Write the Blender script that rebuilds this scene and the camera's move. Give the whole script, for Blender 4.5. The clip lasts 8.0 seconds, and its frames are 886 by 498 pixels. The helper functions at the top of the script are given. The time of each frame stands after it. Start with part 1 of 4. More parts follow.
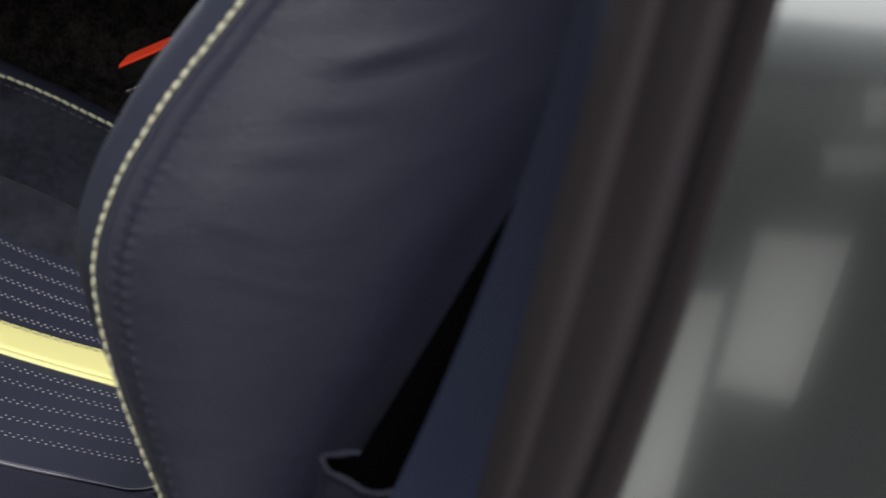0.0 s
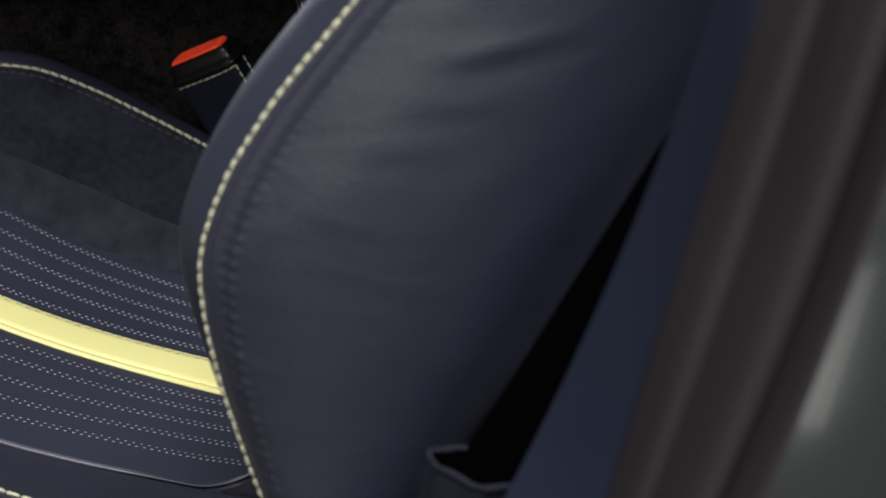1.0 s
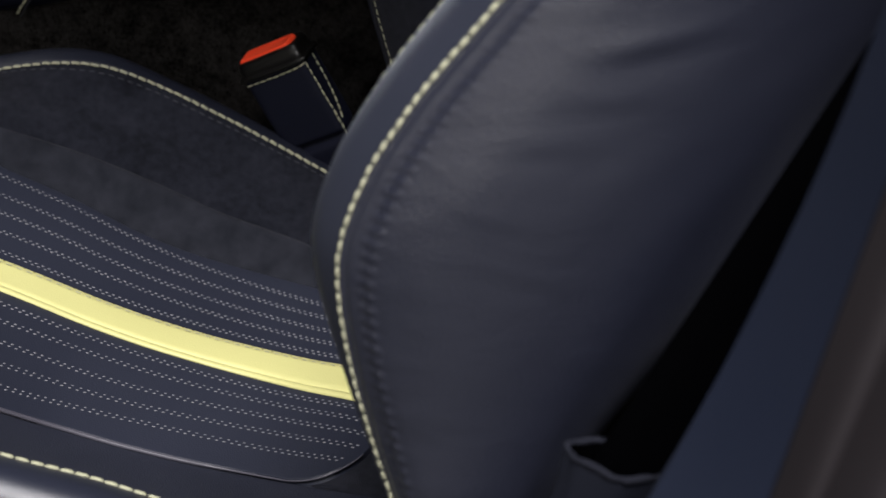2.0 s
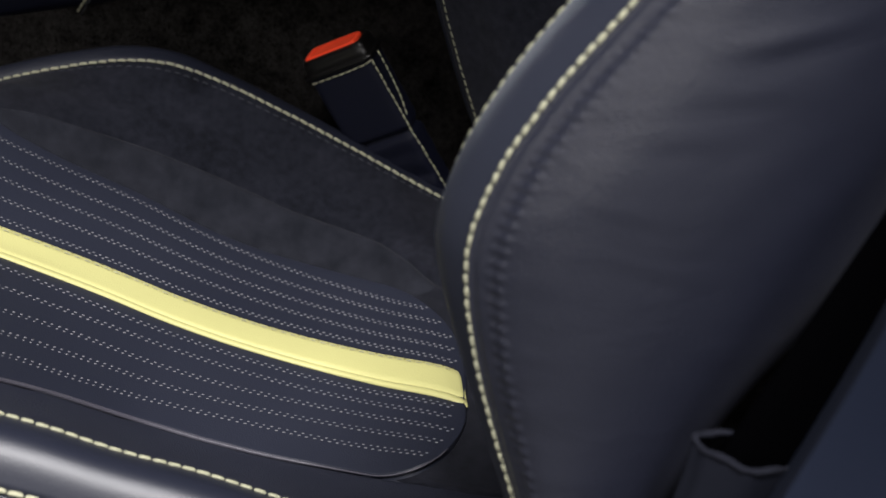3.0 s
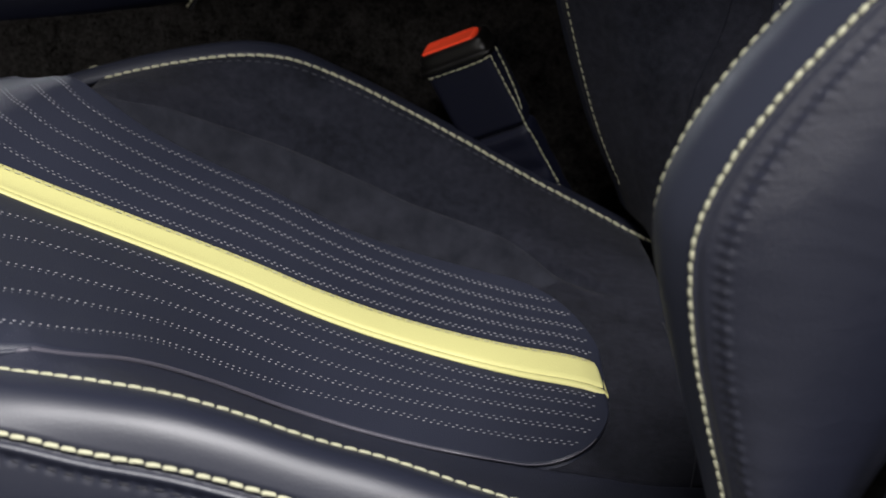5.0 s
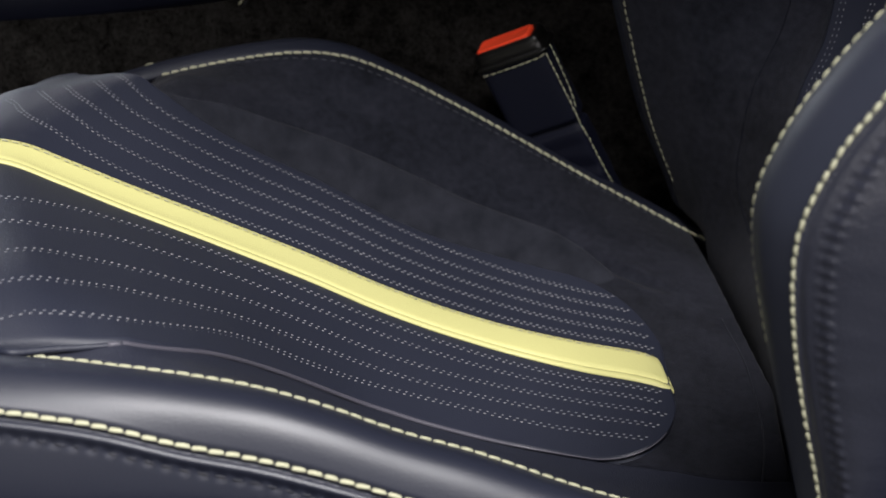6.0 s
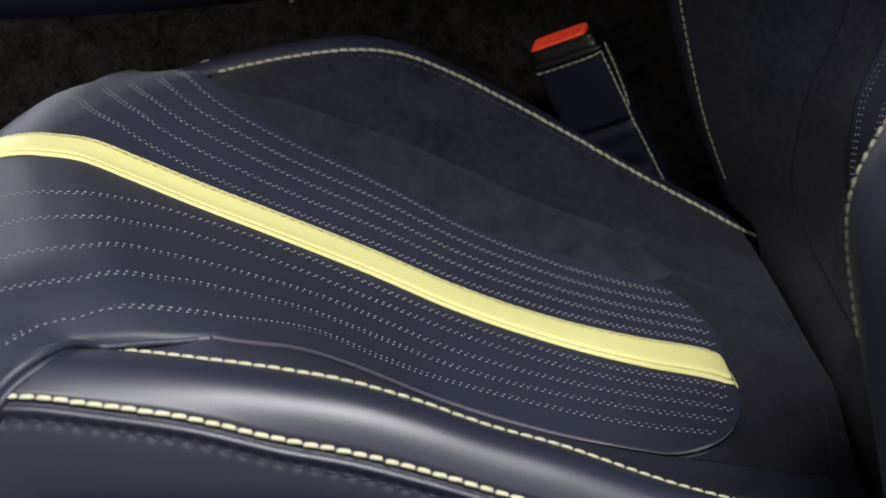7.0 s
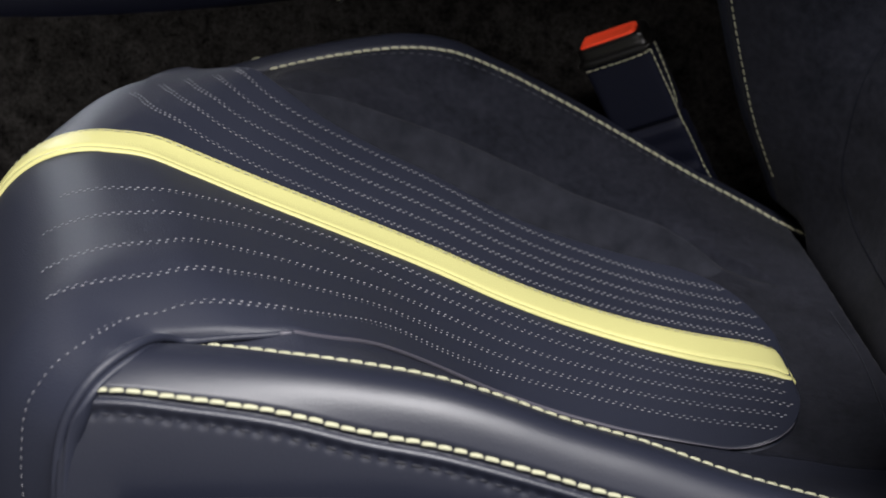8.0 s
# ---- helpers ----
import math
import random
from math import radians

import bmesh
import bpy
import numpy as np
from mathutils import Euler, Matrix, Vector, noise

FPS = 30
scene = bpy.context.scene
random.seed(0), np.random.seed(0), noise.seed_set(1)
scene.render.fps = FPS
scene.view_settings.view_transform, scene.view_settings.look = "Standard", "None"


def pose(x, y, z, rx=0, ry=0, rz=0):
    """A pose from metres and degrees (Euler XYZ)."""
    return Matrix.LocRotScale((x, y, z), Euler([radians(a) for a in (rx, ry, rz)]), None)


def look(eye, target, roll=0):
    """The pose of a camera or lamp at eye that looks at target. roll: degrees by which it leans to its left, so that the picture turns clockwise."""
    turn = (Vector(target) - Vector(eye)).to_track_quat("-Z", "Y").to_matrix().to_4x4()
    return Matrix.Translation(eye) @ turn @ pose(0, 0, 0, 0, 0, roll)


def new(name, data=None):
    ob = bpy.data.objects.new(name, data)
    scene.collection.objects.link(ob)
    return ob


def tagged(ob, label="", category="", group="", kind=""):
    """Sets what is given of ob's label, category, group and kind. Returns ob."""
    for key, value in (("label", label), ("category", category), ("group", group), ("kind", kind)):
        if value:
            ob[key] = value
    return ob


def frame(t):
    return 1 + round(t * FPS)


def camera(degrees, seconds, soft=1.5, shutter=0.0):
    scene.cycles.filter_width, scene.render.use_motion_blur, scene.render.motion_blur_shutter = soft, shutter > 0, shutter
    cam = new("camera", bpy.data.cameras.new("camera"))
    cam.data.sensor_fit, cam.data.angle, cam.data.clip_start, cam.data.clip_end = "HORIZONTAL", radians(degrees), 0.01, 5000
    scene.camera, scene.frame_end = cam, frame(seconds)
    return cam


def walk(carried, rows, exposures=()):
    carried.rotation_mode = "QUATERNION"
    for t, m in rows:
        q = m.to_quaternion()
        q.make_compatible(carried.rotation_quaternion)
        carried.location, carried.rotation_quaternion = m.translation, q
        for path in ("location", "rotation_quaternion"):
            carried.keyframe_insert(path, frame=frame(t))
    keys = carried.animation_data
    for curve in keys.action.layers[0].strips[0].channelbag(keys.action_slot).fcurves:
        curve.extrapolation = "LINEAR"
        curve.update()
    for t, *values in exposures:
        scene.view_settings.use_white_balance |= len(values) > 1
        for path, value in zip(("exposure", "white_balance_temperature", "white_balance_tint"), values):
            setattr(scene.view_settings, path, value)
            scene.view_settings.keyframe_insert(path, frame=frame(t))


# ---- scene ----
# World: x towards the car's rear, y inboard, z up from the car's floor.
cam = camera(32.38, 8.0)
cam.data.dof.use_dof = True
cam.data.dof.focus_distance = 0.92
cam.data.dof.aperture_fstop = 9.0
# seconds, eye x y z, yaw, pitch, roll
ROWS = [
    (0.0, 0.5286, -0.8533, 0.6791, 2.199, -25.550, -1.045),
    (0.5, 0.5082, -0.8553, 0.6791, 2.078, -25.539, -1.022),
    (1.0, 0.4844, -0.8578, 0.6791, 1.938, -25.530, -0.991),
    (1.5, 0.4559, -0.8608, 0.6792, 1.772, -25.523, -0.946),
    (2.0, 0.4270, -0.8641, 0.6794, 1.604, -25.521, -0.892),
    (3.5, 0.3470, -0.8741, 0.6808, 1.148, -25.543, -0.699),
    (4.0, 0.3225, -0.8775, 0.6814, 1.010, -25.557, -0.627),
    (4.5, 0.2981, -0.8809, 0.6821, 0.874, -25.575, -0.550),
    (6.0, 0.2273, -0.8915, 0.6846, 0.485, -25.648, -0.293),
    (6.5, 0.2039, -0.8953, 0.6856, 0.357, -25.679, -0.197),
    (7.0, 0.1806, -0.8991, 0.6867, 0.232, -25.713, -0.096),
    (7.5, 0.1576, -0.9030, 0.6879, 0.109, -25.750, 0.009),
    (8.0, 0.1376, -0.9065, 0.6889, 0.003, -25.785, 0.104),
]
walk(cam, [(t, pose(x, y, z, 90 + pitch, 0, yaw) @ pose(0, 0, 0, 0, 0, roll)) for t, x, y, z, yaw, pitch, roll in ROWS],
     [(0.0, 0.0, 6400, 12), (8.0, 0.0, 6400, 12)])

# ---- light: unseen lamps in an assumed hall, placed to fit the seat's tones ----
world = bpy.data.worlds.new("world")
scene.world = world
world.use_nodes = True
world.node_tree.nodes["Background"].inputs["Color"].default_value = (0.8, 0.88, 1.0, 1)
world.node_tree.nodes["Background"].inputs["Strength"].default_value = 0.012


def lamp(name, eye, target, sx, sy, watts, color=(1.0, 0.98, 0.96)):
    ob = new(name, bpy.data.lights.new(name, "AREA"))
    ob.data.shape, ob.data.size, ob.data.size_y, ob.data.energy, ob.data.color = "RECTANGLE", sx, sy, watts, color
    ob.matrix_world = look(eye, target)
    return tagged(ob, "unseen ceiling light panel of an assumed hall, placed to fit the highlights" if "ceiling" in name else "unseen bright panel added for fill light and reflections", "light panel")


lamp("ceiling_light", (1.6, -0.85, 3.3), (1.6, -0.85, 0), 1.15, 0.65, 185)
lamp("ceiling_light", (0.75, -2.1, 3.3), (0.75, -2.1, 0), 2.1, 0.9, 300)
lamp("ceiling_light", (-1.8, 0.6, 3.3), (-1.8, 0.6, 0), 1.6, 0.8, 20)
# added side lights: sheen on the panel's front, fill on the inboard suede
lamp("added_light", (-2.2, 4.5, 1.15), (-0.1, 0, 0.35), 1.3, 0.8, 45, (0.90, 0.95, 1.0))
lamp("added_light", (-1.5, -4.6, 1.5), (0.2, 0, 0.4), 1.2, 1.6, 36, (1.0, 0.95, 0.88))


# ---- materials ----
def base(name, color, rough, metal=0.0, **more):
    m = bpy.data.materials.new(name)
    m.use_nodes = True
    b = m.node_tree.nodes["Principled BSDF"]
    b.inputs["Base Color"].default_value = (*color, 1)
    b.inputs["Roughness"].default_value = rough
    b.inputs["Metallic"].default_value = metal
    for k, v in more.items():
        b.inputs[k.replace("_", " ")].default_value = v
    return m, m.node_tree.nodes, m.node_tree.links, b


def grained(name, color, color2, rough, grain, bump, mottle=9.0, spread=0.12, voronoi=False, wrinkle=0.0, patches=0.0, **more):
    """A surface with a fine grain and a broad mottling, in object space."""
    m, n, l, b = base(name, color, rough, more.pop("metal", 0.0), **more)
    tc = n.new("ShaderNodeTexCoord")
    big = n.new("ShaderNodeTexNoise")
    big.inputs["Scale"].default_value, big.inputs["Detail"].default_value = mottle, 6
    l.new(tc.outputs["Object"], big.inputs["Vector"])
    mix = n.new("ShaderNodeMix")
    mix.data_type = "RGBA"
    mix.inputs["A"].default_value, mix.inputs["B"].default_value = (*color, 1), (*color2, 1)
    if patches:  # broad worn patches over the finer mottling, with more contrast
        wide = n.new("ShaderNodeTexNoise")
        wide.inputs["Scale"].default_value, wide.inputs["Detail"].default_value, wide.inputs["Distortion"].default_value = patches, 3, 0.8
        l.new(tc.outputs["Object"], wide.inputs["Vector"])
        both = n.new("ShaderNodeMath")
        both.operation = "ADD"
        l.new(big.outputs["Fac"], both.inputs[0])
        l.new(wide.outputs["Fac"], both.inputs[1])
        spreadout = n.new("ShaderNodeMapRange")
        spreadout.inputs["From Min"].default_value, spreadout.inputs["From Max"].default_value = 0.68, 1.32
        l.new(both.outputs[0], spreadout.inputs["Value"])
        l.new(spreadout.outputs["Result"], mix.inputs["Factor"])
    else:
        l.new(big.outputs["Fac"], mix.inputs["Factor"])
    if voronoi:
        fine = n.new("ShaderNodeTexVoronoi")
        fine.feature = "F1"
        out = fine.outputs["Distance"]
    else:
        fine = n.new("ShaderNodeTexNoise")
        fine.inputs["Detail"].default_value = 4
        out = fine.outputs["Fac"]
    fine.inputs["Scale"].default_value = grain
    l.new(tc.outputs["Object"], fine.inputs["Vector"])
    l.new(mix.outputs["Result"], b.inputs["Base Color"])
    rr = n.new("ShaderNodeMapRange")
    rr.inputs["To Min"].default_value, rr.inputs["To Max"].default_value = rough - spread, rough + spread
    l.new(big.outputs["Fac"], rr.inputs["Value"])
    l.new(rr.outputs["Result"], b.inputs["Roughness"])
    bp = n.new("ShaderNodeBump")
    bp.inputs["Strength"].default_value, bp.inputs["Distance"].default_value = bump, 0.001
    l.new(out, bp.inputs["Height"])
    last = bp
    if wrinkle:
        wr = n.new("ShaderNodeTexNoise")
        wr.inputs["Scale"].default_value, wr.inputs["Detail"].default_value, wr.inputs["Distortion"].default_value = 22, 3, 1.2
        st = n.new("ShaderNodeMapping")
        st.inputs["Scale"].default_value = (0.8, 0.8, 1.5)
        st.inputs["Rotation"].default_value = (0, radians(-25), 0)
        l.new(tc.outputs["Object"], st.inputs["Vector"])
        l.new(st.outputs["Vector"], wr.inputs["Vector"])
        b2 = n.new("ShaderNodeBump")
        b2.inputs["Strength"].default_value, b2.inputs["Distance"].default_value = wrinkle, 0.01
        l.new(wr.outputs["Fac"], b2.inputs["Height"])
        l.new(bp.outputs["Normal"], b2.inputs["Normal"])
        last = b2
    l.new(last.outputs["Normal"], b.inputs["Normal"])
    return m


LEATHER = grained("navy_leather", (0.0102, 0.0119, 0.0215), (0.0147, 0.0167, 0.0278), 0.41, 1100, 0.07, voronoi=True, spread=0.05)
# satin leather, base raised for the light falling on the edge strip
EDGE_LEATHER = grained("lit_satin_leather", (0.0175, 0.0202, 0.0320), (0.0228, 0.0256, 0.0385), 0.52, 1100, 0.08, voronoi=True, spread=0.04, Specular_IOR_Level=0.25)
# pale tone stands in for the highlight along the panel's rolled edge
WELT = grained("highlight_leather", (0.062, 0.059, 0.076), (0.088, 0.084, 0.104), 0.42, 1100, 0.08, mottle=40, voronoi=True, spread=0.05)
BAND = grained("matt_navy_leather", (0.0128, 0.0146, 0.0255), (0.0188, 0.0210, 0.0340), 0.6, 900, 0.25, mottle=45, voronoi=True, spread=0.06, Specular_IOR_Level=0.35)
SOFT_LEATHER = grained("creased_navy_leather", (0.0100, 0.0114, 0.0208), (0.0145, 0.0161, 0.0272), 0.35, 900, 0.22, voronoi=True, wrinkle=0.05, Specular_IOR_Level=0.65)
PANEL = grained("perforated_navy_leather", (0.0148, 0.0171, 0.0292), (0.0202, 0.0229, 0.0374), 0.5, 900, 0.1, voronoi=True, spread=0.06, Specular_IOR_Level=0.42)
SUEDE = grained("charcoal_suede", (0.0064, 0.0070, 0.0106), (0.0194, 0.0205, 0.0292), 0.9, 1300, 0.8, mottle=170, spread=0.05, patches=16, Specular_IOR_Level=0.1, Sheen_Weight=0.05, Sheen_Roughness=0.4)
# lighter copy of the suede, for the light that the gusset catches
LIT_SUEDE = grained("lit_charcoal_suede", (0.0110, 0.0120, 0.0165), (0.0235, 0.0250, 0.0335), 0.9, 1300, 0.8, mottle=90, spread=0.05, patches=30, Specular_IOR_Level=0.1, Sheen_Weight=0.05, Sheen_Roughness=0.4)
YELLOW = grained("yellow_leather", (0.585, 0.56, 0.228), (0.645, 0.615, 0.262), 0.45, 900, 0.1, voronoi=True)
OLIVE = grained("dark_olive_thread", (0.12, 0.10, 0.02), (0.16, 0.14, 0.03), 0.8, 1500, 0.2)
THREAD = grained("cream_thread", (0.35, 0.345, 0.235), (0.47, 0.465, 0.32), 0.75, 1800, 0.6)
GREY_THREAD = grained("grey_thread", (0.14, 0.14, 0.155), (0.20, 0.20, 0.22), 0.7, 1800, 0.3)
DARK_THREAD = grained("navy_thread", (0.012, 0.013, 0.02), (0.02, 0.021, 0.03), 0.6, 1800, 0.3)
CARPET = grained("black_carpet", (0.0024, 0.0022, 0.0021), (0.0280, 0.0258, 0.0245), 0.95, 500, 1.0, mottle=320, spread=0.04, patches=60, Specular_IOR_Level=0.0)
RED = grained("red_plastic", (0.78, 0.055, 0.016), (0.85, 0.065, 0.02), 0.6, 600, 0.05, Specular_IOR_Level=0.25)
CUFF = grained("dark_navy_fabric", (0.0036, 0.0044, 0.0088), (0.0070, 0.0083, 0.0145), 0.8, 900, 0.4, Specular_IOR_Level=0.15)
RAVEL = grained("frayed_navy_fabric", (0.0060, 0.0068, 0.0118), (0.0135, 0.0142, 0.0200), 0.9, 900, 0.8, mottle=300, Specular_IOR_Level=0.1)
NIGHT = grained("dark_navy_leather", (0.0032, 0.0040, 0.0112), (0.0050, 0.0062, 0.0150), 0.56, 1000, 0.12, voronoi=True, spread=0.06, Specular_IOR_Level=0.2)
BUCKLE = grained("satin_black_plastic", (0.0022, 0.0020, 0.0019), (0.0040, 0.0036, 0.0033), 0.32, 1500, 0.12, Specular_IOR_Level=0.25)
BLACK = grained("black_plastic", (0.012, 0.012, 0.013), (0.02, 0.02, 0.021), 0.4, 1200, 0.15)
# the belt's own black, lowered to near zero for the gap's shade
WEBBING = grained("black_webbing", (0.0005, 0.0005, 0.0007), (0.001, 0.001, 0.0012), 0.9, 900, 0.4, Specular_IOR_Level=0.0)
RUBBER = grained("dark_rubber", (0.0128, 0.0102, 0.0120), (0.0172, 0.0140, 0.0162), 0.65, 600, 0.2, Specular_IOR_Level=0.3)
TRIM = grained("blue_trim", (0.0088, 0.0126, 0.0268), (0.0120, 0.0160, 0.0318), 0.6, 900, 0.25, Specular_IOR_Level=0.25)
PAINT = grained("grey_paint", (0.128, 0.143, 0.146), (0.142, 0.157, 0.160), 0.10, 3000, 0.0, spread=0.02, metal=0.9, Coat_Weight=1.0, Coat_Roughness=0.03)
BOARD = grained("white_board", (0.75, 0.73, 0.68), (0.8, 0.78, 0.73), 0.6, 300, 0.1)
LINING = grained("dark_lining", (0.015, 0.015, 0.016), (0.022, 0.022, 0.023), 0.85, 500, 0.3)
ASPHALT = grained("grey_floor", (0.03, 0.03, 0.03), (0.045, 0.045, 0.043), 0.7, 200, 0.4, mottle=3)


# ---- helpers for shapes ----
def spline(points):
    """A smooth curve through (x, y, ...) knots, held at both ends."""
    k = np.array(points, float)
    x, y = k[:, 0], k[:, 1]
    m = np.gradient(y, x)

    def at(v):
        v = min(max(v, x[0]), x[-1])
        i = int(min(np.searchsorted(x, v, "right") - 1, len(x) - 2))
        h = x[i + 1] - x[i]
        t = (v - x[i]) / h
        return float((2*t**3 - 3*t**2 + 1)*y[i] + (t**3 - 2*t**2 + t)*h*m[i] + (3*t**2 - 2*t**3)*y[i+1] + (t**3 - t**2)*h*m[i+1])
    return at


def smooth(a, b, v):
    t = min(max((v - a) / (b - a), 0.0), 1.0)
    return t * t * (3 - 2 * t)


def part(name, mesh, material, parent, label=""):
    ob = new(name, mesh)
    mesh.materials.append(material)
    ob.parent = parent
    if label:
        ob["label"] = label
    return ob


def from_grid(name, rows, closed=False, flat=False, flip=False):
    """A mesh from rows of points."""
    n, k = len(rows), len(rows[0])
    verts = [tuple(p) for r in rows for p in r]
    faces = []
    for i in range(n - 1):
        for j in range(k if closed else k - 1):
            a, b = i * k + j, i * k + (j + 1) % k
            faces.append((a, b, b + k, a + k) if closed or flip else (a, a + k, b + k, b))
    if closed:
        faces.append(tuple(range(k - 1, -1, -1)))
        faces.append(tuple(range((n - 1) * k, n * k)))
    me = bpy.data.meshes.new(name)
    me.from_pydata(verts, [], faces)
    if not flat:
        me.polygons.foreach_set("use_smooth", [True] * len(me.polygons))
    me.update()
    return me


def thick(ob, amount, offset=-1.0):
    s = ob.modifiers.new("thickness", "SOLIDIFY")
    s.thickness, s.offset = amount, offset
    return ob


def box_mesh(name, size, centre=(0, 0, 0), bevel=0.004, segments=3):
    bm = bmesh.new()
    bmesh.ops.create_cube(bm, size=1.0)
    bmesh.ops.scale(bm, vec=size, verts=bm.verts)
    if bevel:
        bmesh.ops.bevel(bm, geom=bm.edges[:], offset=bevel, segments=segments, profile=0.5, affect="EDGES")
    bmesh.ops.translate(bm, vec=centre, verts=bm.verts)
    me = bpy.data.meshes.new(name)
    bm.to_mesh(me)
    bm.free()
    for p in me.polygons:
        p.use_smooth = bevel > 0
    return me


def resample(points, step):
    """Points at even steps along a polyline."""
    pts = [Vector(p) for p in points]
    out, left = [pts[0].copy()], step
    for a, b in zip(pts, pts[1:]):
        d = (b - a).length
        pos = 0.0
        while d - pos >= left:
            pos += left
            out.append(a.lerp(b, pos / d))
            left = step
        left -= d - pos
    return out


def sweep(name, path, radius, sides=8, ref=(0.13, 0.2, 1)):
    """A round cord along a path."""
    rows = []
    pts = [Vector(p) for p in path]
    for i, p in enumerate(pts):
        t = (pts[min(i + 1, len(pts) - 1)] - pts[max(i - 1, 0)]).normalized()
        a = t.cross(Vector(ref)).normalized()
        b = t.cross(a)
        rad = radius if isinstance(radius, float) else radius[i]
        rows.append([p + rad * (math.cos(q) * a + math.sin(q) * b) for q in (2 * math.pi * j / sides for j in range(sides))])
    return from_grid(name, rows, closed=True)


def stitches(name, path, normals, pitch, length, width, lift=0.0, slant=0.0, seed=3):
    """A row of thread stitches along a path, each a small swollen loop."""
    rnd = random.Random(seed)
    pts = resample(path, pitch)
    verts, faces = [], []
    src = [Vector(p) for p in path]
    k = 0
    for a, b in zip(pts, pts[1:]):
        while k < len(src) - 1 and (src[k + 1] - a).length < (src[k] - a).length:
            k += 1
        nrm = Vector(normals[min(k, len(normals) - 1)]).normalized()
        t = (b - a).normalized()
        side = nrm.cross(t).normalized()
        t = (t + side * (slant + rnd.uniform(-0.05, 0.05))).normalized()
        side = nrm.cross(t).normalized()
        mid = (a + b) / 2 + nrm * lift + side * rnd.uniform(-0.0002, 0.0002)
        ln = length * rnd.uniform(0.94, 1.04)
        o = len(verts)
        rings = ((-0.5, 0.5, -0.6), (-0.38, 0.95, -0.05), (0.0, 1.0, 0.12), (0.38, 0.95, -0.05), (0.5, 0.5, -0.6))
        for f, r, up in rings:
            for q in range(6):
                w = 2 * math.pi * q / 6
                verts.append(mid + t * ln * f + (side * math.cos(w) + nrm * math.sin(w) * 0.5) * width / 2 * r + nrm * width * up * 0.4)
        for i in range(4):
            for q in range(6):
                a0, a1 = o + i * 6 + q, o + i * 6 + (q + 1) % 6
                faces.append((a0, a1, a1 + 6, a0 + 6))
        faces.append(tuple(o + q for q in range(5, -1, -1)))
        faces.append(tuple(o + 24 + q for q in range(6)))
    me = bpy.data.meshes.new(name)
    me.from_pydata([tuple(v) for v in verts], [], faces)
    me.polygons.foreach_set("use_smooth", [True] * len(faces))
    return me


# ---- the seat cushion's form ----
YC = -0.035  # the seat's middle line
# shares by which the bed is pushed along camera rays: middle, near, far
PUSH_C, PUSH_N, PUSH_F = 0.045, 0.09, 0.04
ZC = spline([(-0.072, 0.3370), (-0.043, 0.3328), (-0.017, 0.3215), (0.017, 0.3060), (0.0725, 0.2825), (0.1375, 0.2545), (0.18, 0.2345), (0.216, 0.2197), (0.2534, 0.2068), (0.31, 0.1920), (0.345, 0.1850), (0.368, 0.1785), (0.44, 0.172), (0.52, 0.168)])
HALF_N = spline([(-0.02, 0.2015), (0.02, 0.2005), (0.05, 0.197), (0.085, 0.183), (0.109, 0.1665), (0.135, 0.1525), (0.162, 0.1430), (0.19, 0.1357), (0.22, 0.1317), (0.25, 0.129), (0.282, 0.1262), (0.314, 0.1240), (0.36, 0.121), (0.52, 0.11)])
HALF_F = spline([(-0.05, 0.215), (-0.0045, 0.170), (0.017, 0.150), (0.049, 0.133), (0.081, 0.1262), (0.1375, 0.126), (0.184, 0.123), (0.225, 0.121), (0.266, 0.120), (0.307, 0.117), (0.36, 0.112), (0.52, 0.108)])
FOLD_V = spline([(0.0, 0.15), (0.07, 0.152), (0.1375, 0.166), (0.185, 0.171), (0.248, 0.163), (0.31, 0.152), (0.36, 0.13), (0.52, 0.12)])
DISH = spline([(-0.07, -0.008), (0.0, -0.003), (0.06, 0.002), (0.10, 0.0082), (0.15, 0.008), (0.21, 0.007), (0.36, 0.006), (0.52, 0.004)])
DISH_F = spline([(-0.07, -0.012), (-0.03, -0.0085), (0.0, -0.003), (0.03, 0.0022), (0.06, 0.0028), (0.21, 0.004), (0.36, 0.006), (0.52, 0.004)])
NEAR_V = spline([(-0.05, 0.198), (0.0, 0.2), (0.1, 0.213), (0.3, 0.213), (0.5, 0.21)])
NEAR_Z = spline([(-0.06, 0.306), (-0.003, 0.3113), (0.06, 0.310), (0.096, 0.3075), (0.1375, 0.3000), (0.166, 0.2905), (0.2, 0.2765), (0.234, 0.2650), (0.2923, 0.2412), (0.3467, 0.224), (0.42, 0.204), (0.52, 0.178)])
FAR_V = spline([(-0.05, 0.25), (0.004, 0.252), (0.14, 0.262), (0.28, 0.255), (0.44, 0.23), (0.52, 0.225)])
FAR_Z = spline([(-0.05, 0.285), (0.004, 0.300), (0.04, 0.3075), (0.0746, 0.3125), (0.1009, 0.3147), (0.1271, 0.3138), (0.1445, 0.311), (0.18, 0.2973), (0.2333, 0.2702), (0.279, 0.2450), (0.3256, 0.2192), (0.373, 0.1955), (0.44, 0.164), (0.52, 0.15)])


def crest(v):
    return -0.072 + (0.35 if v < 0 else 0.15) * min(abs(v), 0.2)


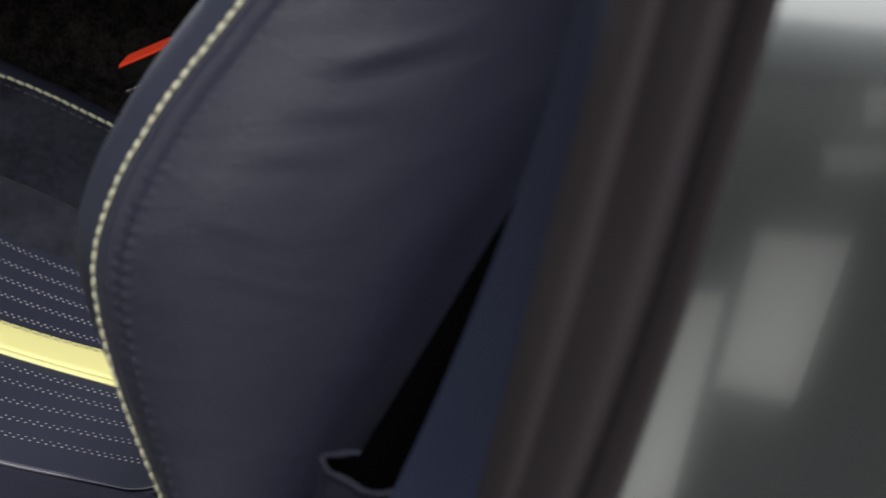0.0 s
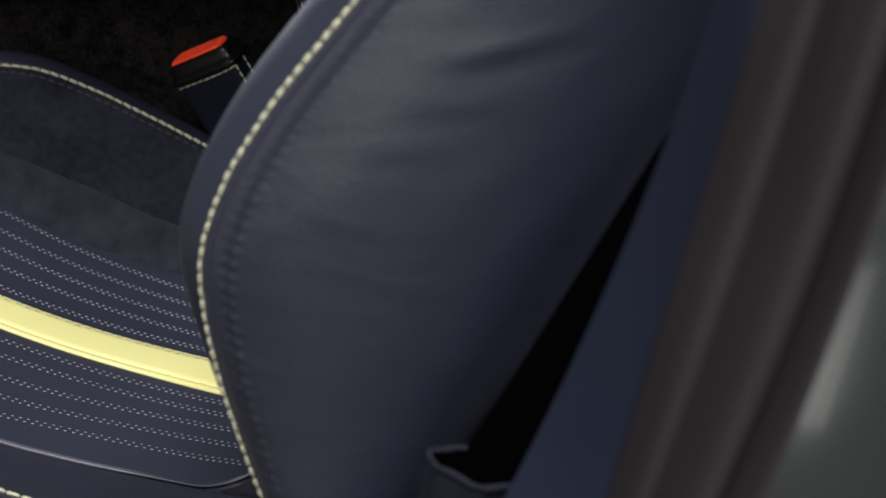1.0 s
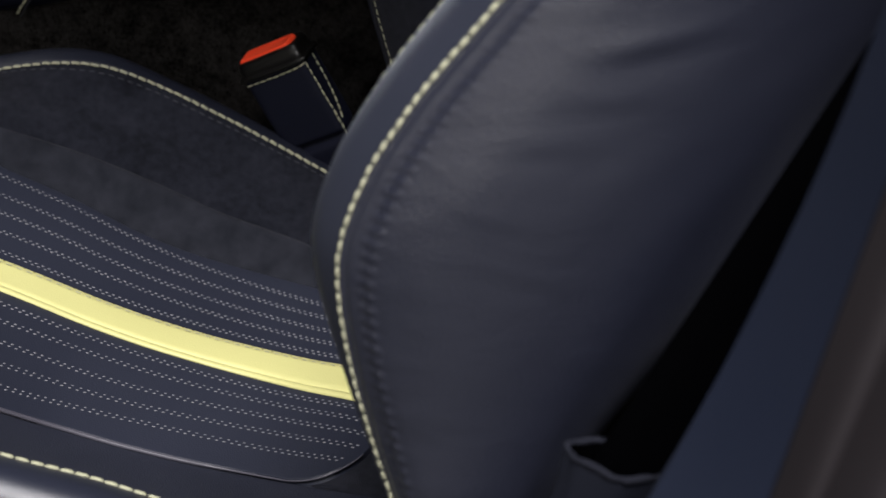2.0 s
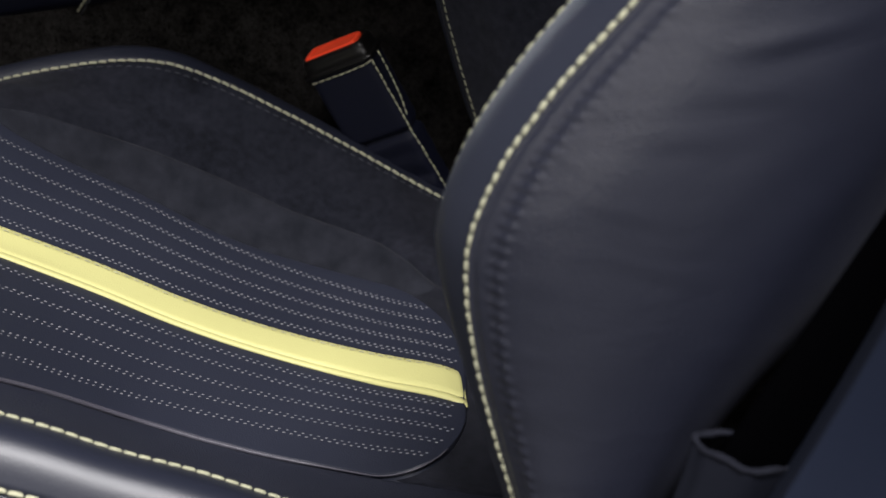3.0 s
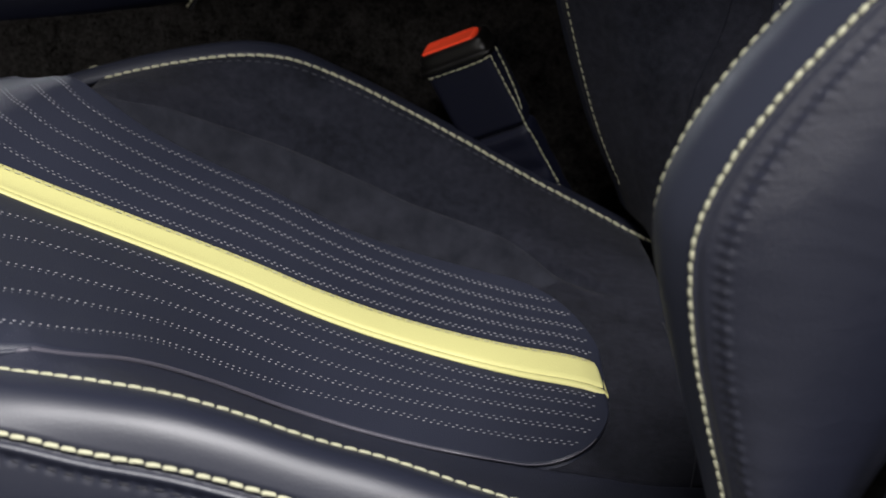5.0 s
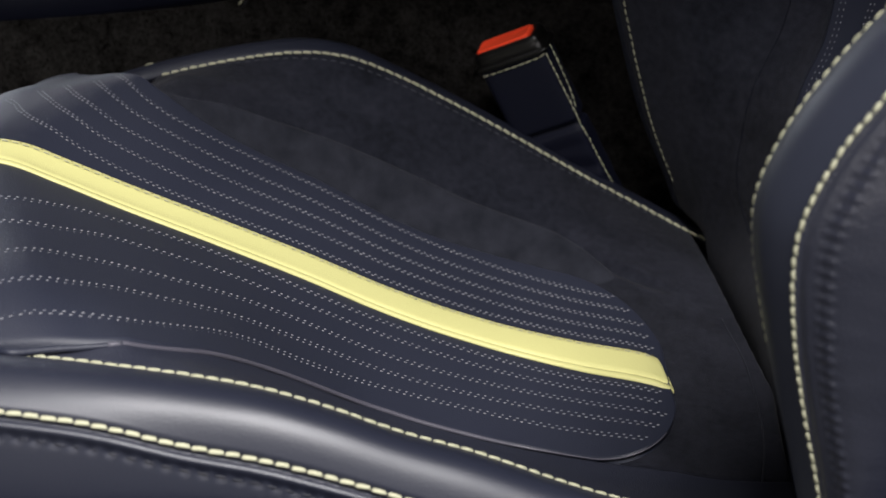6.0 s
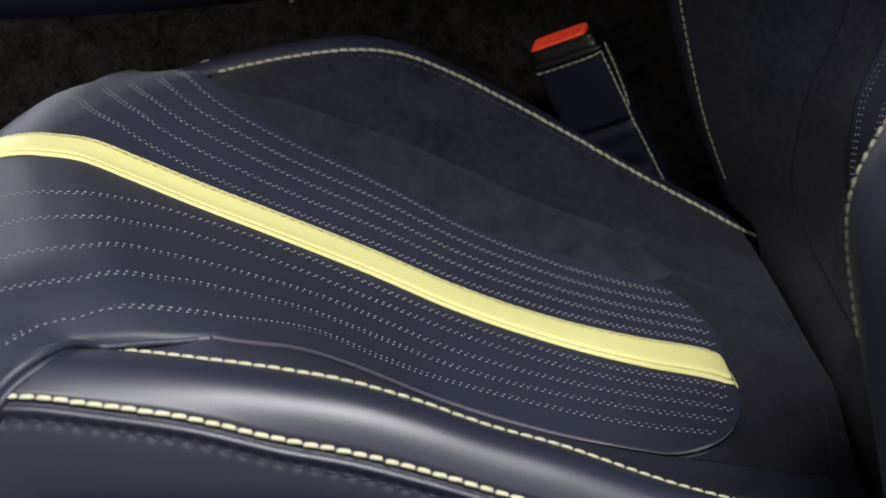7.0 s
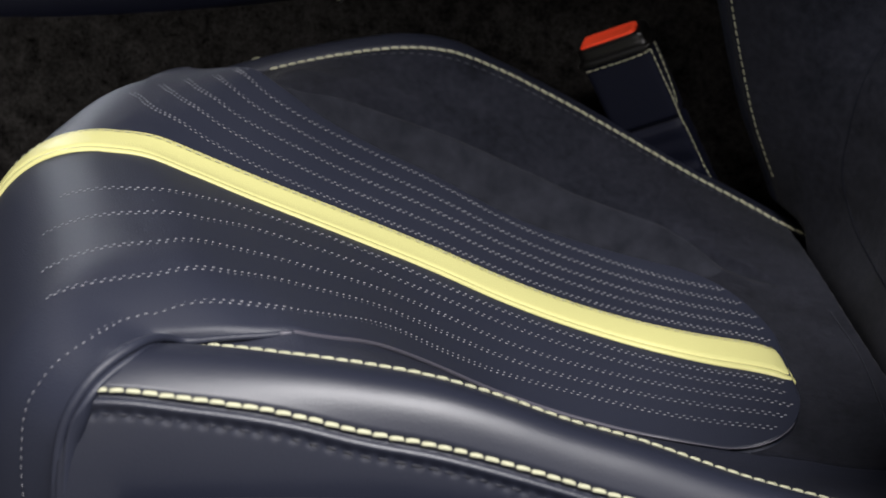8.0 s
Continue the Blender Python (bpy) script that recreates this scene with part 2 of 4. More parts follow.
def under(x, v, w=None, soft=0.06):
    """The height of the centre panel, carried on beyond its edges; its outboard edge rolls down onto the bolster."""
    shift = 0.35 * min(abs(v), 0.2) * (1 - smooth(-0.02, 0.22, x))
    u = min(abs(v) / 0.16, 1.25)
    z = ZC(x - shift) + (DISH(x) if v < 0 else DISH_F(x)) * u * u - 2.0 * max(abs(v) - 0.19, 0.0) ** 2
    if v > 0:  # the inboard front corner falls away
        z -= 0.007 * smooth(0.12, 0.2, v) * (1 - smooth(-0.015, 0.03, x))
    if v < 0:
        e = min(max((-v - ((w or HALF_N(x)) - soft)) / soft, 0.0), 1.0)
        k = e * e * (1 - smooth(0.18, 0.27, x))
        z += (min(NEAR_Z(x) - 0.0010 + 0.0020 * smooth(0.0, 0.04, x), z) - z) * k
    return z


def top(x, v):
    """The height of the cushion's upper side."""
    w = HALF_N(x) if v < 0 else HALF_F(x)
    z = under(x, v)
    if abs(v) > w:
        s, zs = (NEAR_V(x), NEAR_Z(x)) if v < 0 else (FAR_V(x), FAR_Z(x))
        t = min((abs(v) - w) / max(s - w, 0.01), 1.2)
        z = z + (zs - z) * t ** (1.35 - 0.9 * (1 - smooth(0.0, 0.05, x)) if v > 0 else 1.35 + 2.2 * smooth(0.08, 0.14, x) * (1 - smooth(0.3, 0.36, x)))
        if v < 0:
            z += 0.0032 * math.exp(-(abs(v) - w) / 0.012) * smooth(0.07, 0.12, x) * (1 - smooth(0.33, 0.36, x))
        if v > 0:  # the crease and the soft gusset on the inboard bolster
            f = FOLD_V(x)
            k = smooth(0.02, 0.08, x) * (1 - smooth(0.33, 0.40, x))
            z -= k * 0.006 * math.exp(-((v - f - 0.002) / 0.006) ** 2)
    return z - 0.05 * smooth(0.0, 0.012, x - 0.433 + 0.09 * abs(v))


# the camera's eye point about midway along its path
VIEW_HUB = Vector((0.275, -0.885, 0.684))


def view_push(x, v):
    """How far the panel's bed is pushed out along camera rays; nothing at the bolsters' seams."""
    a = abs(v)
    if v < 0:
        w, s, edge = HALF_N(x), NEAR_V(x), PUSH_N * smooth(0.05, 0.19, x)
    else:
        w, s, edge = HALF_F(x), FAR_V(x), PUSH_F * smooth(-0.12, 0.12, x)
    k = PUSH_C + (edge - PUSH_C) * (a / w) ** 1.3 if a <= w else edge * max(1 - (a - w) / max(s - w, 0.01), 0.0)
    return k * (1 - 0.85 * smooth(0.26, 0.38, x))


def push_to_view(p, v):
    """Scales the cushion's bed away from a mid-path camera point to fit the view."""
    return p + (p - VIEW_HUB) * view_push(p.x, v)


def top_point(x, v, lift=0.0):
    return push_to_view(Vector((x, YC + v, top(x, v) + lift)), v)


def top_normal(x, v):
    e = 0.003
    a = top_point(x + e, v) - top_point(x - e, v)
    b = top_point(x, v + e) - top_point(x, v - e)
    return a.cross(b).normalized()


def roll_point(s, v, lift=0.0):
    """The centre panel's skin: s is the distance behind the crest; negative s runs over the rounded front."""
    c = crest(v)
    if s >= 0:
        return push_to_view(Vector((c + s, YC + v, under(c + s, v))) + top_normal(c + s, v) * lift, v)
    ax, az = 0.080 + 0.15 * abs(v) - 15.4 * max(abs(v) - 0.185, 0.0) ** 2, 0.155
    a = min(-s / 0.13, 1.25)
    k = smooth(0.0, 0.08, -s)
    zt = under(c, v, 0.2015 + 0.0585 * k)
    if a <= 1.0:
        q = a * math.pi / 2
        cs, sn = math.cos(q), math.sin(q)
        return push_to_view(Vector((c - (ax + lift) * sn ** 0.92, YC + v, zt - az + (az + lift) * cs ** (0.65 + 1.6 * max(v, 0.0)))), v)
    return push_to_view(Vector((c - ax - lift, YC + v, zt - az - (a - 1.0) * 0.3)), v)


seat = new("car_seat")
seat.location = (0.2, YC, 0.0)
tagged(seat, "navy leather and charcoal suede sports seat with yellow stripe", "car seat")
SEAT_IN = Matrix.Translation((-0.2, -YC, 0.0))


def seat_part(name, mesh, material, label="", parent=None):
    mesh.transform(SEAT_IN)
    return part(name, mesh, material, parent or seat, label)


# suede under and beside the panel
xs = [0.0 + 0.4 * i / 100 for i in range(100)] + [0.4 + 0.1 * i / 60 for i in range(61)]
cover, band = [], []
for x in xs:
    a, b = NEAR_V(x) - 0.0008, FAR_V(x)
    wn, wf = min(HALF_N(x), 0.19) - 0.006, HALF_F(x) - 0.006
    out = [-a + (a - wn) * (1 - (1 - j / 40) ** 1.5) for j in range(41)]
    rise = (0.0036 - 0.0032 * smooth(0.07, 0.12, x) * (1 - smooth(0.33, 0.36, x))) * smooth(0.03, 0.06, x)
    band.append([top_point(x, v, rise * math.exp(-max(-v - HALF_N(x), 0) / 0.012) - 0.004 * smooth(0.0, 0.004, HALF_N(x) + v)) for v in out])
    vs = [-wn + (wn + wf) * j / 40 for j in range(40)] + [wf + (b - wf) * j / 52 for j in range(53)]
    cover.append([top_point(x, v, -0.003 * smooth(0.0, 0.02, min(v + wn, wf - v)) * (1 - smooth(0.31, 0.345, x))) for v in vs])
thick(seat_part("cushion_cover", from_grid("cushion_cover", cover), SUEDE, "charcoal suede cover round the centre panel"), 0.004)
thick(seat_part("cushion_band", from_grid("cushion_band", band), BAND, "matt navy leather band beside the centre panel"), 0.004)

gusset = []
for i in range(121):
    x = 0.022 + 0.338 * i / 120
    a, f = HALF_F(x) - 0.007, FOLD_V(x)
    puff = 0.0150 * smooth(0.0, 0.16, i / 120) * (1 - smooth(0.80, 1.0, i / 120))
    row = []
    for j in range(25):
        t = j / 24
        v = a + (f - a) * t
        lump = 0.0009 * noise.noise(Vector((x * 40, v * 30, 3.0)))
        row.append(top_point(x, v, 0.0004 + (puff + lump) * math.sin(math.pi * t ** 2.5) ** 0.75 - 0.0030 * smooth(0.93, 1.0, t) - 0.003 * (1 - smooth(0.0, 0.1, t)) - 0.004 * smooth(0.88, 1.0, i / 120)))
    gusset.append(row)
thick(seat_part("gusset", from_grid("gusset", gusset), LIT_SUEDE, "puffed charcoal suede gusset between panel and bolster"), 0.002)

# centre panel with a rounded rear end, wrapped over the front
S_END = 0.3675


def panel_edge(x, side):
    """Half the panel's width, with the rounded rear corners."""
    w = HALF_N(x) if side < 0 else HALF_F(x)
    r, b = 0.062, 0.9 * w
    over = max(x - (S_END - r), 0.0) / r
    return w - b + b * math.sqrt(max(1 - min(over, 1.0) ** 2, 0.0))


HEM_X = spline([(0.0, 0.004), (0.19, -0.0037), (0.31, -0.0091), (0.39, -0.0159), (0.47, -0.023), (0.53, -0.0276), (0.61, -0.0332), (0.68, -0.0374), (0.75, -0.0406), (0.84, -0.043), (1.0, -0.0458), (1.36, -0.048)])
HEM_V = spline([(0.0, 0.2005), (0.19, 0.221), (0.31, 0.2348), (0.39, 0.2422), (0.47, 0.2486), (0.53, 0.2534), (0.61, 0.2577), (0.68, 0.258), (0.75, 0.2588), (0.84, 0.2601), (1.0, 0.2622), (1.36, 0.263)])
HEM_Z = spline([(0.0, 0.3125), (0.19, 0.3229), (0.31, 0.3258), (0.39, 0.3245), (0.47, 0.3214), (0.53, 0.3181), (0.61, 0.3109), (0.68, 0.3028), (0.75, 0.2945), (0.84, 0.2842), (1.0, 0.2638), (1.36, 0.22)])


def tucked(p, s_, q):
    """The panel's outboard front corner tucks in behind the bolster's end."""
    if s_ >= 0 or q > -0.75:
        return p
    f = -s_ / 0.125
    q0 = 0.97 - 0.22 * smooth(0.0, 0.35, f)
    e = min(max(-q - q0, 0.0) / (1 - q0), 1.0)
    return p.lerp(Vector((HEM_X(f), YC - HEM_V(f) - 0.0012, HEM_Z(f) + 0.001)), 1 - math.sqrt(1 - e * e))


def skin(s_, v, lift):
    """A point just over the panel's face."""
    wide = panel_edge(crest(v), -1)
    return tucked(roll_point(s_, v, lift), s_, v / (wide + (0.26 - wide) * smooth(0.0, 0.08, -s_)))


def panel_rows(lift):
    """Rows from the rear end over the crest and down the front."""
    rows = []
    for i in range(141):
        g = i / 140
        row = []
        for j in range(97):
            q = math.sin((-1 + 2 * j / 96) * math.pi / 2)
            side = -1 if q < 0 else 1
            if g < 0.75:
                u = g / 0.75
                v = q * 0.2
                for _ in range(3):
                    x = S_END + (crest(v) - S_END) * u ** 1.4
                    v = q * panel_edge(x, side)
                s_ = x - crest(v)
            else:
                s_ = -0.155 * (g - 0.75) / 0.25
                wide = panel_edge(crest(q * 0.2), side)
                v = q * (wide + ((0.26 if q < 0 else 0.215) - wide) * smooth(0.0, 0.08, -s_))
            edge = 0.0052 * smooth(0.97, 1.0, abs(q)) if s_ >= 0 else 0.0
            end = 0.0052 * (1 - smooth(0.0, 0.02, g))
            row.append(tucked(roll_point(s_, v, lift - max(edge, end)), s_, q))
        rows.append(row)
    return rows


panel = seat_part("centre_panel", from_grid("centre_panel", panel_rows(0.004), flip=True), PANEL, "navy leather centre panel with rows of perforations")
thick(panel, 0.004)


rim_path = [push_to_view(Vector((x, YC - panel_edge(x, -1) + 0.0004, under(x, -panel_edge(x, -1)) + 0.0030 + 0.0011 * smooth(0.07, 0.12, x))), -panel_edge(x, -1)) for x in [0.055 + 0.30 * i / 120 for i in range(121)]]
seat_part("piping", sweep("piping", rim_path, [0.0015 - 0.0010 * smooth(65, 108, i) for i in range(121)]), WELT, "thin leather piping along the panel's edge, coloured pale for its highlight", panel)


hem_path, hem_r = [], []
for i in range(31):
    x = 0.062 - 0.058 * i / 30
    w = panel_edge(x, -1)
    hem_path.append(push_to_view(Vector((x, YC - w + 0.0004 - 0.0008 * i / 30, under(x, -w) + 0.0030 - 0.0008 * i / 30)), -w))
    hem_r.append(0.0015 + 0.0007 * i / 30)
for i in range(1, 46):
    f = 1.36 * i / 45
    hem_path.append(Vector((HEM_X(f) - 0.0025 * smooth(0, 0.3, f), YC - HEM_V(f), HEM_Z(f) + 0.0020 * (1 - smooth(0.3, 0.7, f)) + 0.001)))
    hem_r.append(0.0023 + 0.0007 * smooth(0.0, 0.5, f))
for _ in range(10):
    hem_path = [hem_path[0]] + [(a + 2 * b + c) / 4 for a, b, c in zip(hem_path, hem_path[1:], hem_path[2:])] + [hem_path[-1]]
seat_part("hem", sweep("hem", hem_path, hem_r, 14), PANEL, "rolled leather hem at the panel's front corner", panel)


def stripe_rows(half, lift):
    rows = []
    for i in range(161):
        s_ = -0.13 + (S_END + 0.072 + 0.13 - 0.0008) * i / 160
        row = []
        for q, dz in ((-1, -0.0014), (-0.95, -0.0003), (-0.8, 0), (-0.68, -0.0002), (-0.64, -0.0012), (-0.60, -0.0002), (-0.3, 0), (0.2, 0), (0.6, 0), (0.9, -0.0002), (1, -0.0014)):
            v = half * q * (1 - 0.22 * (1 - smooth(0.30, 0.43, s_)) if q < 0 else 1)
            row.append(roll_point(s_ + (crest(0) - crest(v) - 0.0022 * q - 0.002) * smooth(0.05, 0.3, s_), v, lift + dz - 0.0018 * max(i - 157, 0) / 3))
        rows.append(row)
    return rows


stripe = seat_part("stripe", from_grid("stripe", stripe_rows(0.0205, 0.0056)), YELLOW, "bright yellow leather stripe")
thick(stripe, 0.002)

# rows of paired perforations either side of the stripe
ROW_NEAR = [[(-0.07, 0.071), (-0.05, 0.069), (-0.02, 0.063), (0.009, 0.0445), (0.041, 0.0334), (0.074, 0.0285), (0.145, 0.0292), (0.19, 0.0265), (0.30, 0.0275), (0.36, 0.027)],
            [(-0.07, 0.107), (-0.052, 0.104), (-0.029, 0.0997), (0.0, 0.0896), (0.028, 0.0683), (0.06, 0.0581), (0.092, 0.0529), (0.129, 0.0505), (0.16, 0.0462), (0.30, 0.041), (0.36, 0.040)],
            [(-0.06, 0.146), (-0.037, 0.1408), (-0.0085, 0.1331), (0.019, 0.1159), (0.047, 0.0992), (0.078, 0.088), (0.1065, 0.0795), (0.126, 0.0754), (0.1665, 0.0699), (0.30, 0.0567), (0.36, 0.055)],
            [(-0.05, 0.175), (-0.028, 0.1695), (-0.004, 0.1626), (0.023, 0.1512), (0.05, 0.1309), (0.08, 0.118), (0.111, 0.1058), (0.13, 0.1009), (0.1625, 0.0931), (0.30, 0.0737), (0.36, 0.071)],
            [(-0.13, 0.240), (-0.1005, 0.2345), (-0.0852, 0.2312), (-0.0711, 0.2265), (-0.0612, 0.2225), (-0.0471, 0.2131), (-0.0372, 0.2058), (-0.0156, 0.1915), (0.0, 0.1845), (0.0265, 0.1785), (0.054, 0.1695), (0.082, 0.1525), (0.112, 0.132), (0.145, 0.1227), (0.175, 0.1125), (0.19, 0.1075), (0.30, 0.0927), (0.36, 0.088)]]
ROW_FAR = [[(-0.064, 0.098), (-0.052, 0.072), (-0.036, 0.054), (-0.018, 0.042), (0.0, 0.036), (0.022, 0.032), (0.071, 0.0285), (0.1375, 0.029), (0.32, 0.0297), (0.36, 0.029)],
           [(-0.051, 0.117), (-0.041, 0.099), (-0.025, 0.077), (-0.009, 0.064), (0.007, 0.058), (0.024, 0.0545), (0.045, 0.052), (0.07, 0.0495), (0.1375, 0.051), (0.32, 0.0449), (0.36, 0.044)],
           [(-0.037, 0.131), (-0.027, 0.112), (-0.010, 0.091), (0.008, 0.080), (0.023, 0.0765), (0.043, 0.074), (0.0685, 0.071), (0.1375, 0.071), (0.32, 0.0603), (0.36, 0.059)],
           [(-0.018, 0.140), (-0.007, 0.1195), (0.008, 0.105), (0.025, 0.098), (0.046, 0.0945), (0.07, 0.091), (0.1375, 0.091), (0.32, 0.0766), (0.36, 0.074)],
           [(-0.006, 0.156), (0.005, 0.1365), (0.019, 0.123), (0.033, 0.1165), (0.053, 0.1135), (0.071, 0.112), (0.1375, 0.1125), (0.32, 0.0924), (0.36, 0.088)]]


def pits(name, places, length, width):
    """Small raised-rim dots, each a low six-sided cap; places are (point, tangent, normal)."""
    verts, faces = [], []
    for p, t, n in places:
        side = n.cross(t).normalized()
        o = len(verts)
        for scale, up in ((1.0, -0.0003), (0.75, 0.0001)):
            for k in range(6):
                a = math.pi * k / 3
                verts.append(tuple(p + t * (math.cos(a) * length / 2 * scale) + side * (math.sin(a) * width / 2 * scale) + n * up))
        for k in range(6):
            b = (k + 1) % 6
            faces.append((o + k, o + b, o + 6 + b, o + 6 + k))
        faces.append(tuple(o + 6 + k for k in range(6)))
    me = bpy.data.meshes.new(name)
    me.from_pydata(verts, [], faces)
    me.polygons.foreach_set("use_smooth", [True] * len(faces))
    return me


dots = []
rnd = random.Random(8)
for side, table in ((-1, ROW_NEAR), (1, ROW_FAR)):
    for knots in table:
        row = spline(knots)
        path = []
        x0 = knots[0][0]  # inboard rows start where they meet the outline in the camera's view
        for i in range(900):
            x = x0 + 0.0006 * i
            v = side * row(x)
            if x > S_END - 0.004 or (x > 0 and abs(v) > panel_edge(x, side) - 0.003):
                break
            path.append(skin(x - crest(v), v, 0.0043) if side < 0 else roll_point(x - crest(v), v, 0.0043))
        steps = resample(path, 0.0049 if side < 0 else 0.0045)
        for a, b in zip(steps, steps[1:]):
            t = (b - a).normalized()
            n = t.cross(Vector((0, 1, 0))).normalized()
            n = -n if n.z < 0 and n.x > 0 else n
            across = n.cross(t).normalized()
            across = -across if across.y < 0 else across
            for k in (-1, 1):
                dots.append((a + t * (0.0010 * k + rnd.uniform(-0.0002, 0.0002)) + across * (0.0015 * k + rnd.uniform(-0.0001, 0.0001)), (t + across * 0.25).normalized(), n))
perf = seat_part("perforation", pits("perforation", dots, 0.0024, 0.0010), GREY_THREAD, "pale rows of paired perforations", panel)
tagged(perf, kind="stuff")
edge_path = [roll_point(-0.12 + 0.55 * i / 200, 0.0148, 0.0060) for i in range(201)]
edge_path = [p for p in edge_path if p.x < S_END - 0.003]
seat_part("seam", stitches("seam", edge_path, [Vector((0.2, 0, 1))] * len(edge_path), 0.0068, 0.0040, 0.0011, 0.0002, 0.0), THREAD, "pale stitching along the stripe", stripe)
seat_part("needle_hole", stitches("needle_hole", [p + Vector((0.0034, 0, 0)) for p in edge_path], [Vector((0.2, 0, 1))] * len(edge_path), 0.0068, 0.0014, 0.0007, 0.0001, 0.0), OLIVE, "dark needle holes between the stitches", stripe)

# curved seam across the suede behind the panel
cord = spline([(-0.149, 0.3965), (-0.104, 0.409), (-0.062, 0.417), (-0.0135, 0.4208), (0.037, 0.4214), (0.09, 0.415)])
cpts = [top_point(cord(v), v, 0.0) for v in [-0.149 + 0.239 * i / 80 for i in range(81)]]
seat_part("seam", sweep("seam", cpts, 0.0006, 6), DARK_THREAD, "dark sunk seam across the suede")

# near bolster: leather between its two seams, and the side below
n2_z = spline([(-0.06, 0.312), (-0.0287, 0.317), (0.02, 0.312), (0.062, 0.3046), (0.0989, 0.2942), (0.1375, 0.2856), (0.17, 0.2757), (0.2213, 0.258), (0.3, 0.233), (0.4, 0.205), (0.5, 0.18)])
N2_V = 0.255
bx = [-0.062 + 0.54 * i / 110 for i in range(111)]


HEM_AT = spline([(0.19, 0.006), (0.2005, 0.004), (0.221, -0.0037), (0.2348, -0.0091), (0.2422, -0.0159), (0.2486, -0.023), (0.2534, -0.0276), (0.258, -0.033)])
HEM_DOWN = spline([(0.18, -0.05), (0.22, -0.048), (0.2638, -0.0458), (0.2842, -0.043), (0.2945, -0.0406), (0.3028, -0.0374), (0.3109, -0.0332), (0.3181, -0.0276)])


def near_top(x, t):
    v0, z0, v1, z1 = NEAR_V(x), NEAR_Z(x), N2_V, n2_z(x)
    bulge = 0.012 * math.sin(math.pi * t)
    return Vector((x, YC - (v0 + (v1 - v0) * t) - 0.004 * math.sin(math.pi * t), z0 + (z1 - z0) * t + bulge))


def near_side(x, t):
    """The cushion's outboard side below the lower seam, with a sunk seam, a ridge and a row of puckers."""
    p = near_top(x, 1.0)
    d = 0.2 * t
    groove = -0.0014 * math.exp(-((d - 0.003) / 0.0011) ** 2) + 0.0018 * math.exp(-((d - 0.0075) / 0.0023) ** 2)
    groove += 0.0007 * math.exp(-((d - 0.0128) / 0.0022) ** 2) * (math.sin(2 * math.pi * x / 0.0085) - 0.8)
    return Vector((x, p.y - 0.024 * math.sin(math.pi * min(t * 1.4, 1.0) * 0.5) + 0.02 * t * t - groove * 0.8, p.z - d * (0.85 + 0.15 * smooth(0, 0.3, t)) + groove * 0.6))


def from_arc(i, start, n=110):
    return start + (0.478 - start) * i / n


thick(seat_part("bolster", from_grid("bolster", [[near_top(from_arc(i, HEM_AT(0.199 + 0.056 * j / 14) - 0.003), j / 14) for j in range(15)] for i in range(111)], flip=True), LEATHER, "glossy navy leather cushion bolster"), 0.004)
thick(seat_part("cushion_side", from_grid("cushion_side", [[near_side(from_arc(i, HEM_DOWN(0.317 - 0.18 * (j / 90) ** 1.6) - 0.003, 330), (j / 90) ** 1.6) for j in range(91)] for i in range(331)], flip=True), LEATHER, "navy leather cushion side"), 0.004)

hpath = [near_side(from_arc(i, -0.026), 0.062) + Vector((0, -0.0006, 0)) for i in range(111)]
seat_part("seam", stitches("seam", hpath, [Vector((0, -0.9, 0.4))] * 111, 0.0085, 0.0050, 0.0009, 0.0, 0.0), DARK_THREAD, "dark needle marks below the seam")

shield = []
for i in range(41):
    x = -0.02 + 0.36 * i / 40
    z = 0.2750 - 0.35 * (x - 0.063) ** 2 - 0.1 * max(x - 0.1, 0)
    shield.append([Vector((x, y, z + dz)) for y, dz in ((-0.309, -0.006), (-0.3155, -0.001), (-0.318, 0.0), (-0.3205, -0.001), (-0.322, -0.004), (-0.324, -0.03), (-0.324, -0.12))])
thick(seat_part("side_shield", from_grid("side_shield", shield, flip=True), BLACK, "black plastic seat side shield"), 0.002)

# far bolster: leather outside the seam


def far_out(x, t):
    v, z = FAR_V(x), FAR_Z(x)
    a = t * math.pi * 0.5
    return Vector((x, YC + v + 0.038 * math.sin(a), z + (0.0112 - 0.0055 * smooth(0.1, 0.2, x)) * math.sin(t * math.pi) - 0.03 * (1 - math.cos(a)) - 0.12 * max(t - 0.8, 0)))


fx = [-0.05 + 0.53 * i / 90 for i in range(91)]
thick(seat_part("bolster", from_grid("bolster", [[far_out(x, j / 14) for j in range(15)] for x in fx]), LEATHER, "navy leather cushion bolster"), 0.004)

# seams of thread
n1_path = [near_top(x, 0.0) for x in bx if x > -0.004]
seat_part("seam", stitches("seam", n1_path, [Vector((0, -0.1, 1))] * len(n1_path), 0.0073, 0.0068, 0.0025, 0.0005, 0.08), THREAD, "pale yellow stitching")
n2_path = [near_top(x, 1.0) for x in bx if x > -0.0285]
seat_part("seam", stitches("seam", n2_path, [Vector((0, -0.5, 1))] * len(n2_path), 0.0079, 0.0074, 0.0028, 0.0004, 0.08), THREAD, "pale yellow stitching")
fpath = [Vector((x, YC + FAR_V(x), FAR_Z(x))) for x in fx if x > 0.003]
seat_part("seam", stitches("seam", fpath, [Vector((0, -0.5, 1))] * len(fpath), 0.0073, 0.0064, 0.0026, 0.0008, -0.12), THREAD, "pale yellow stitching")

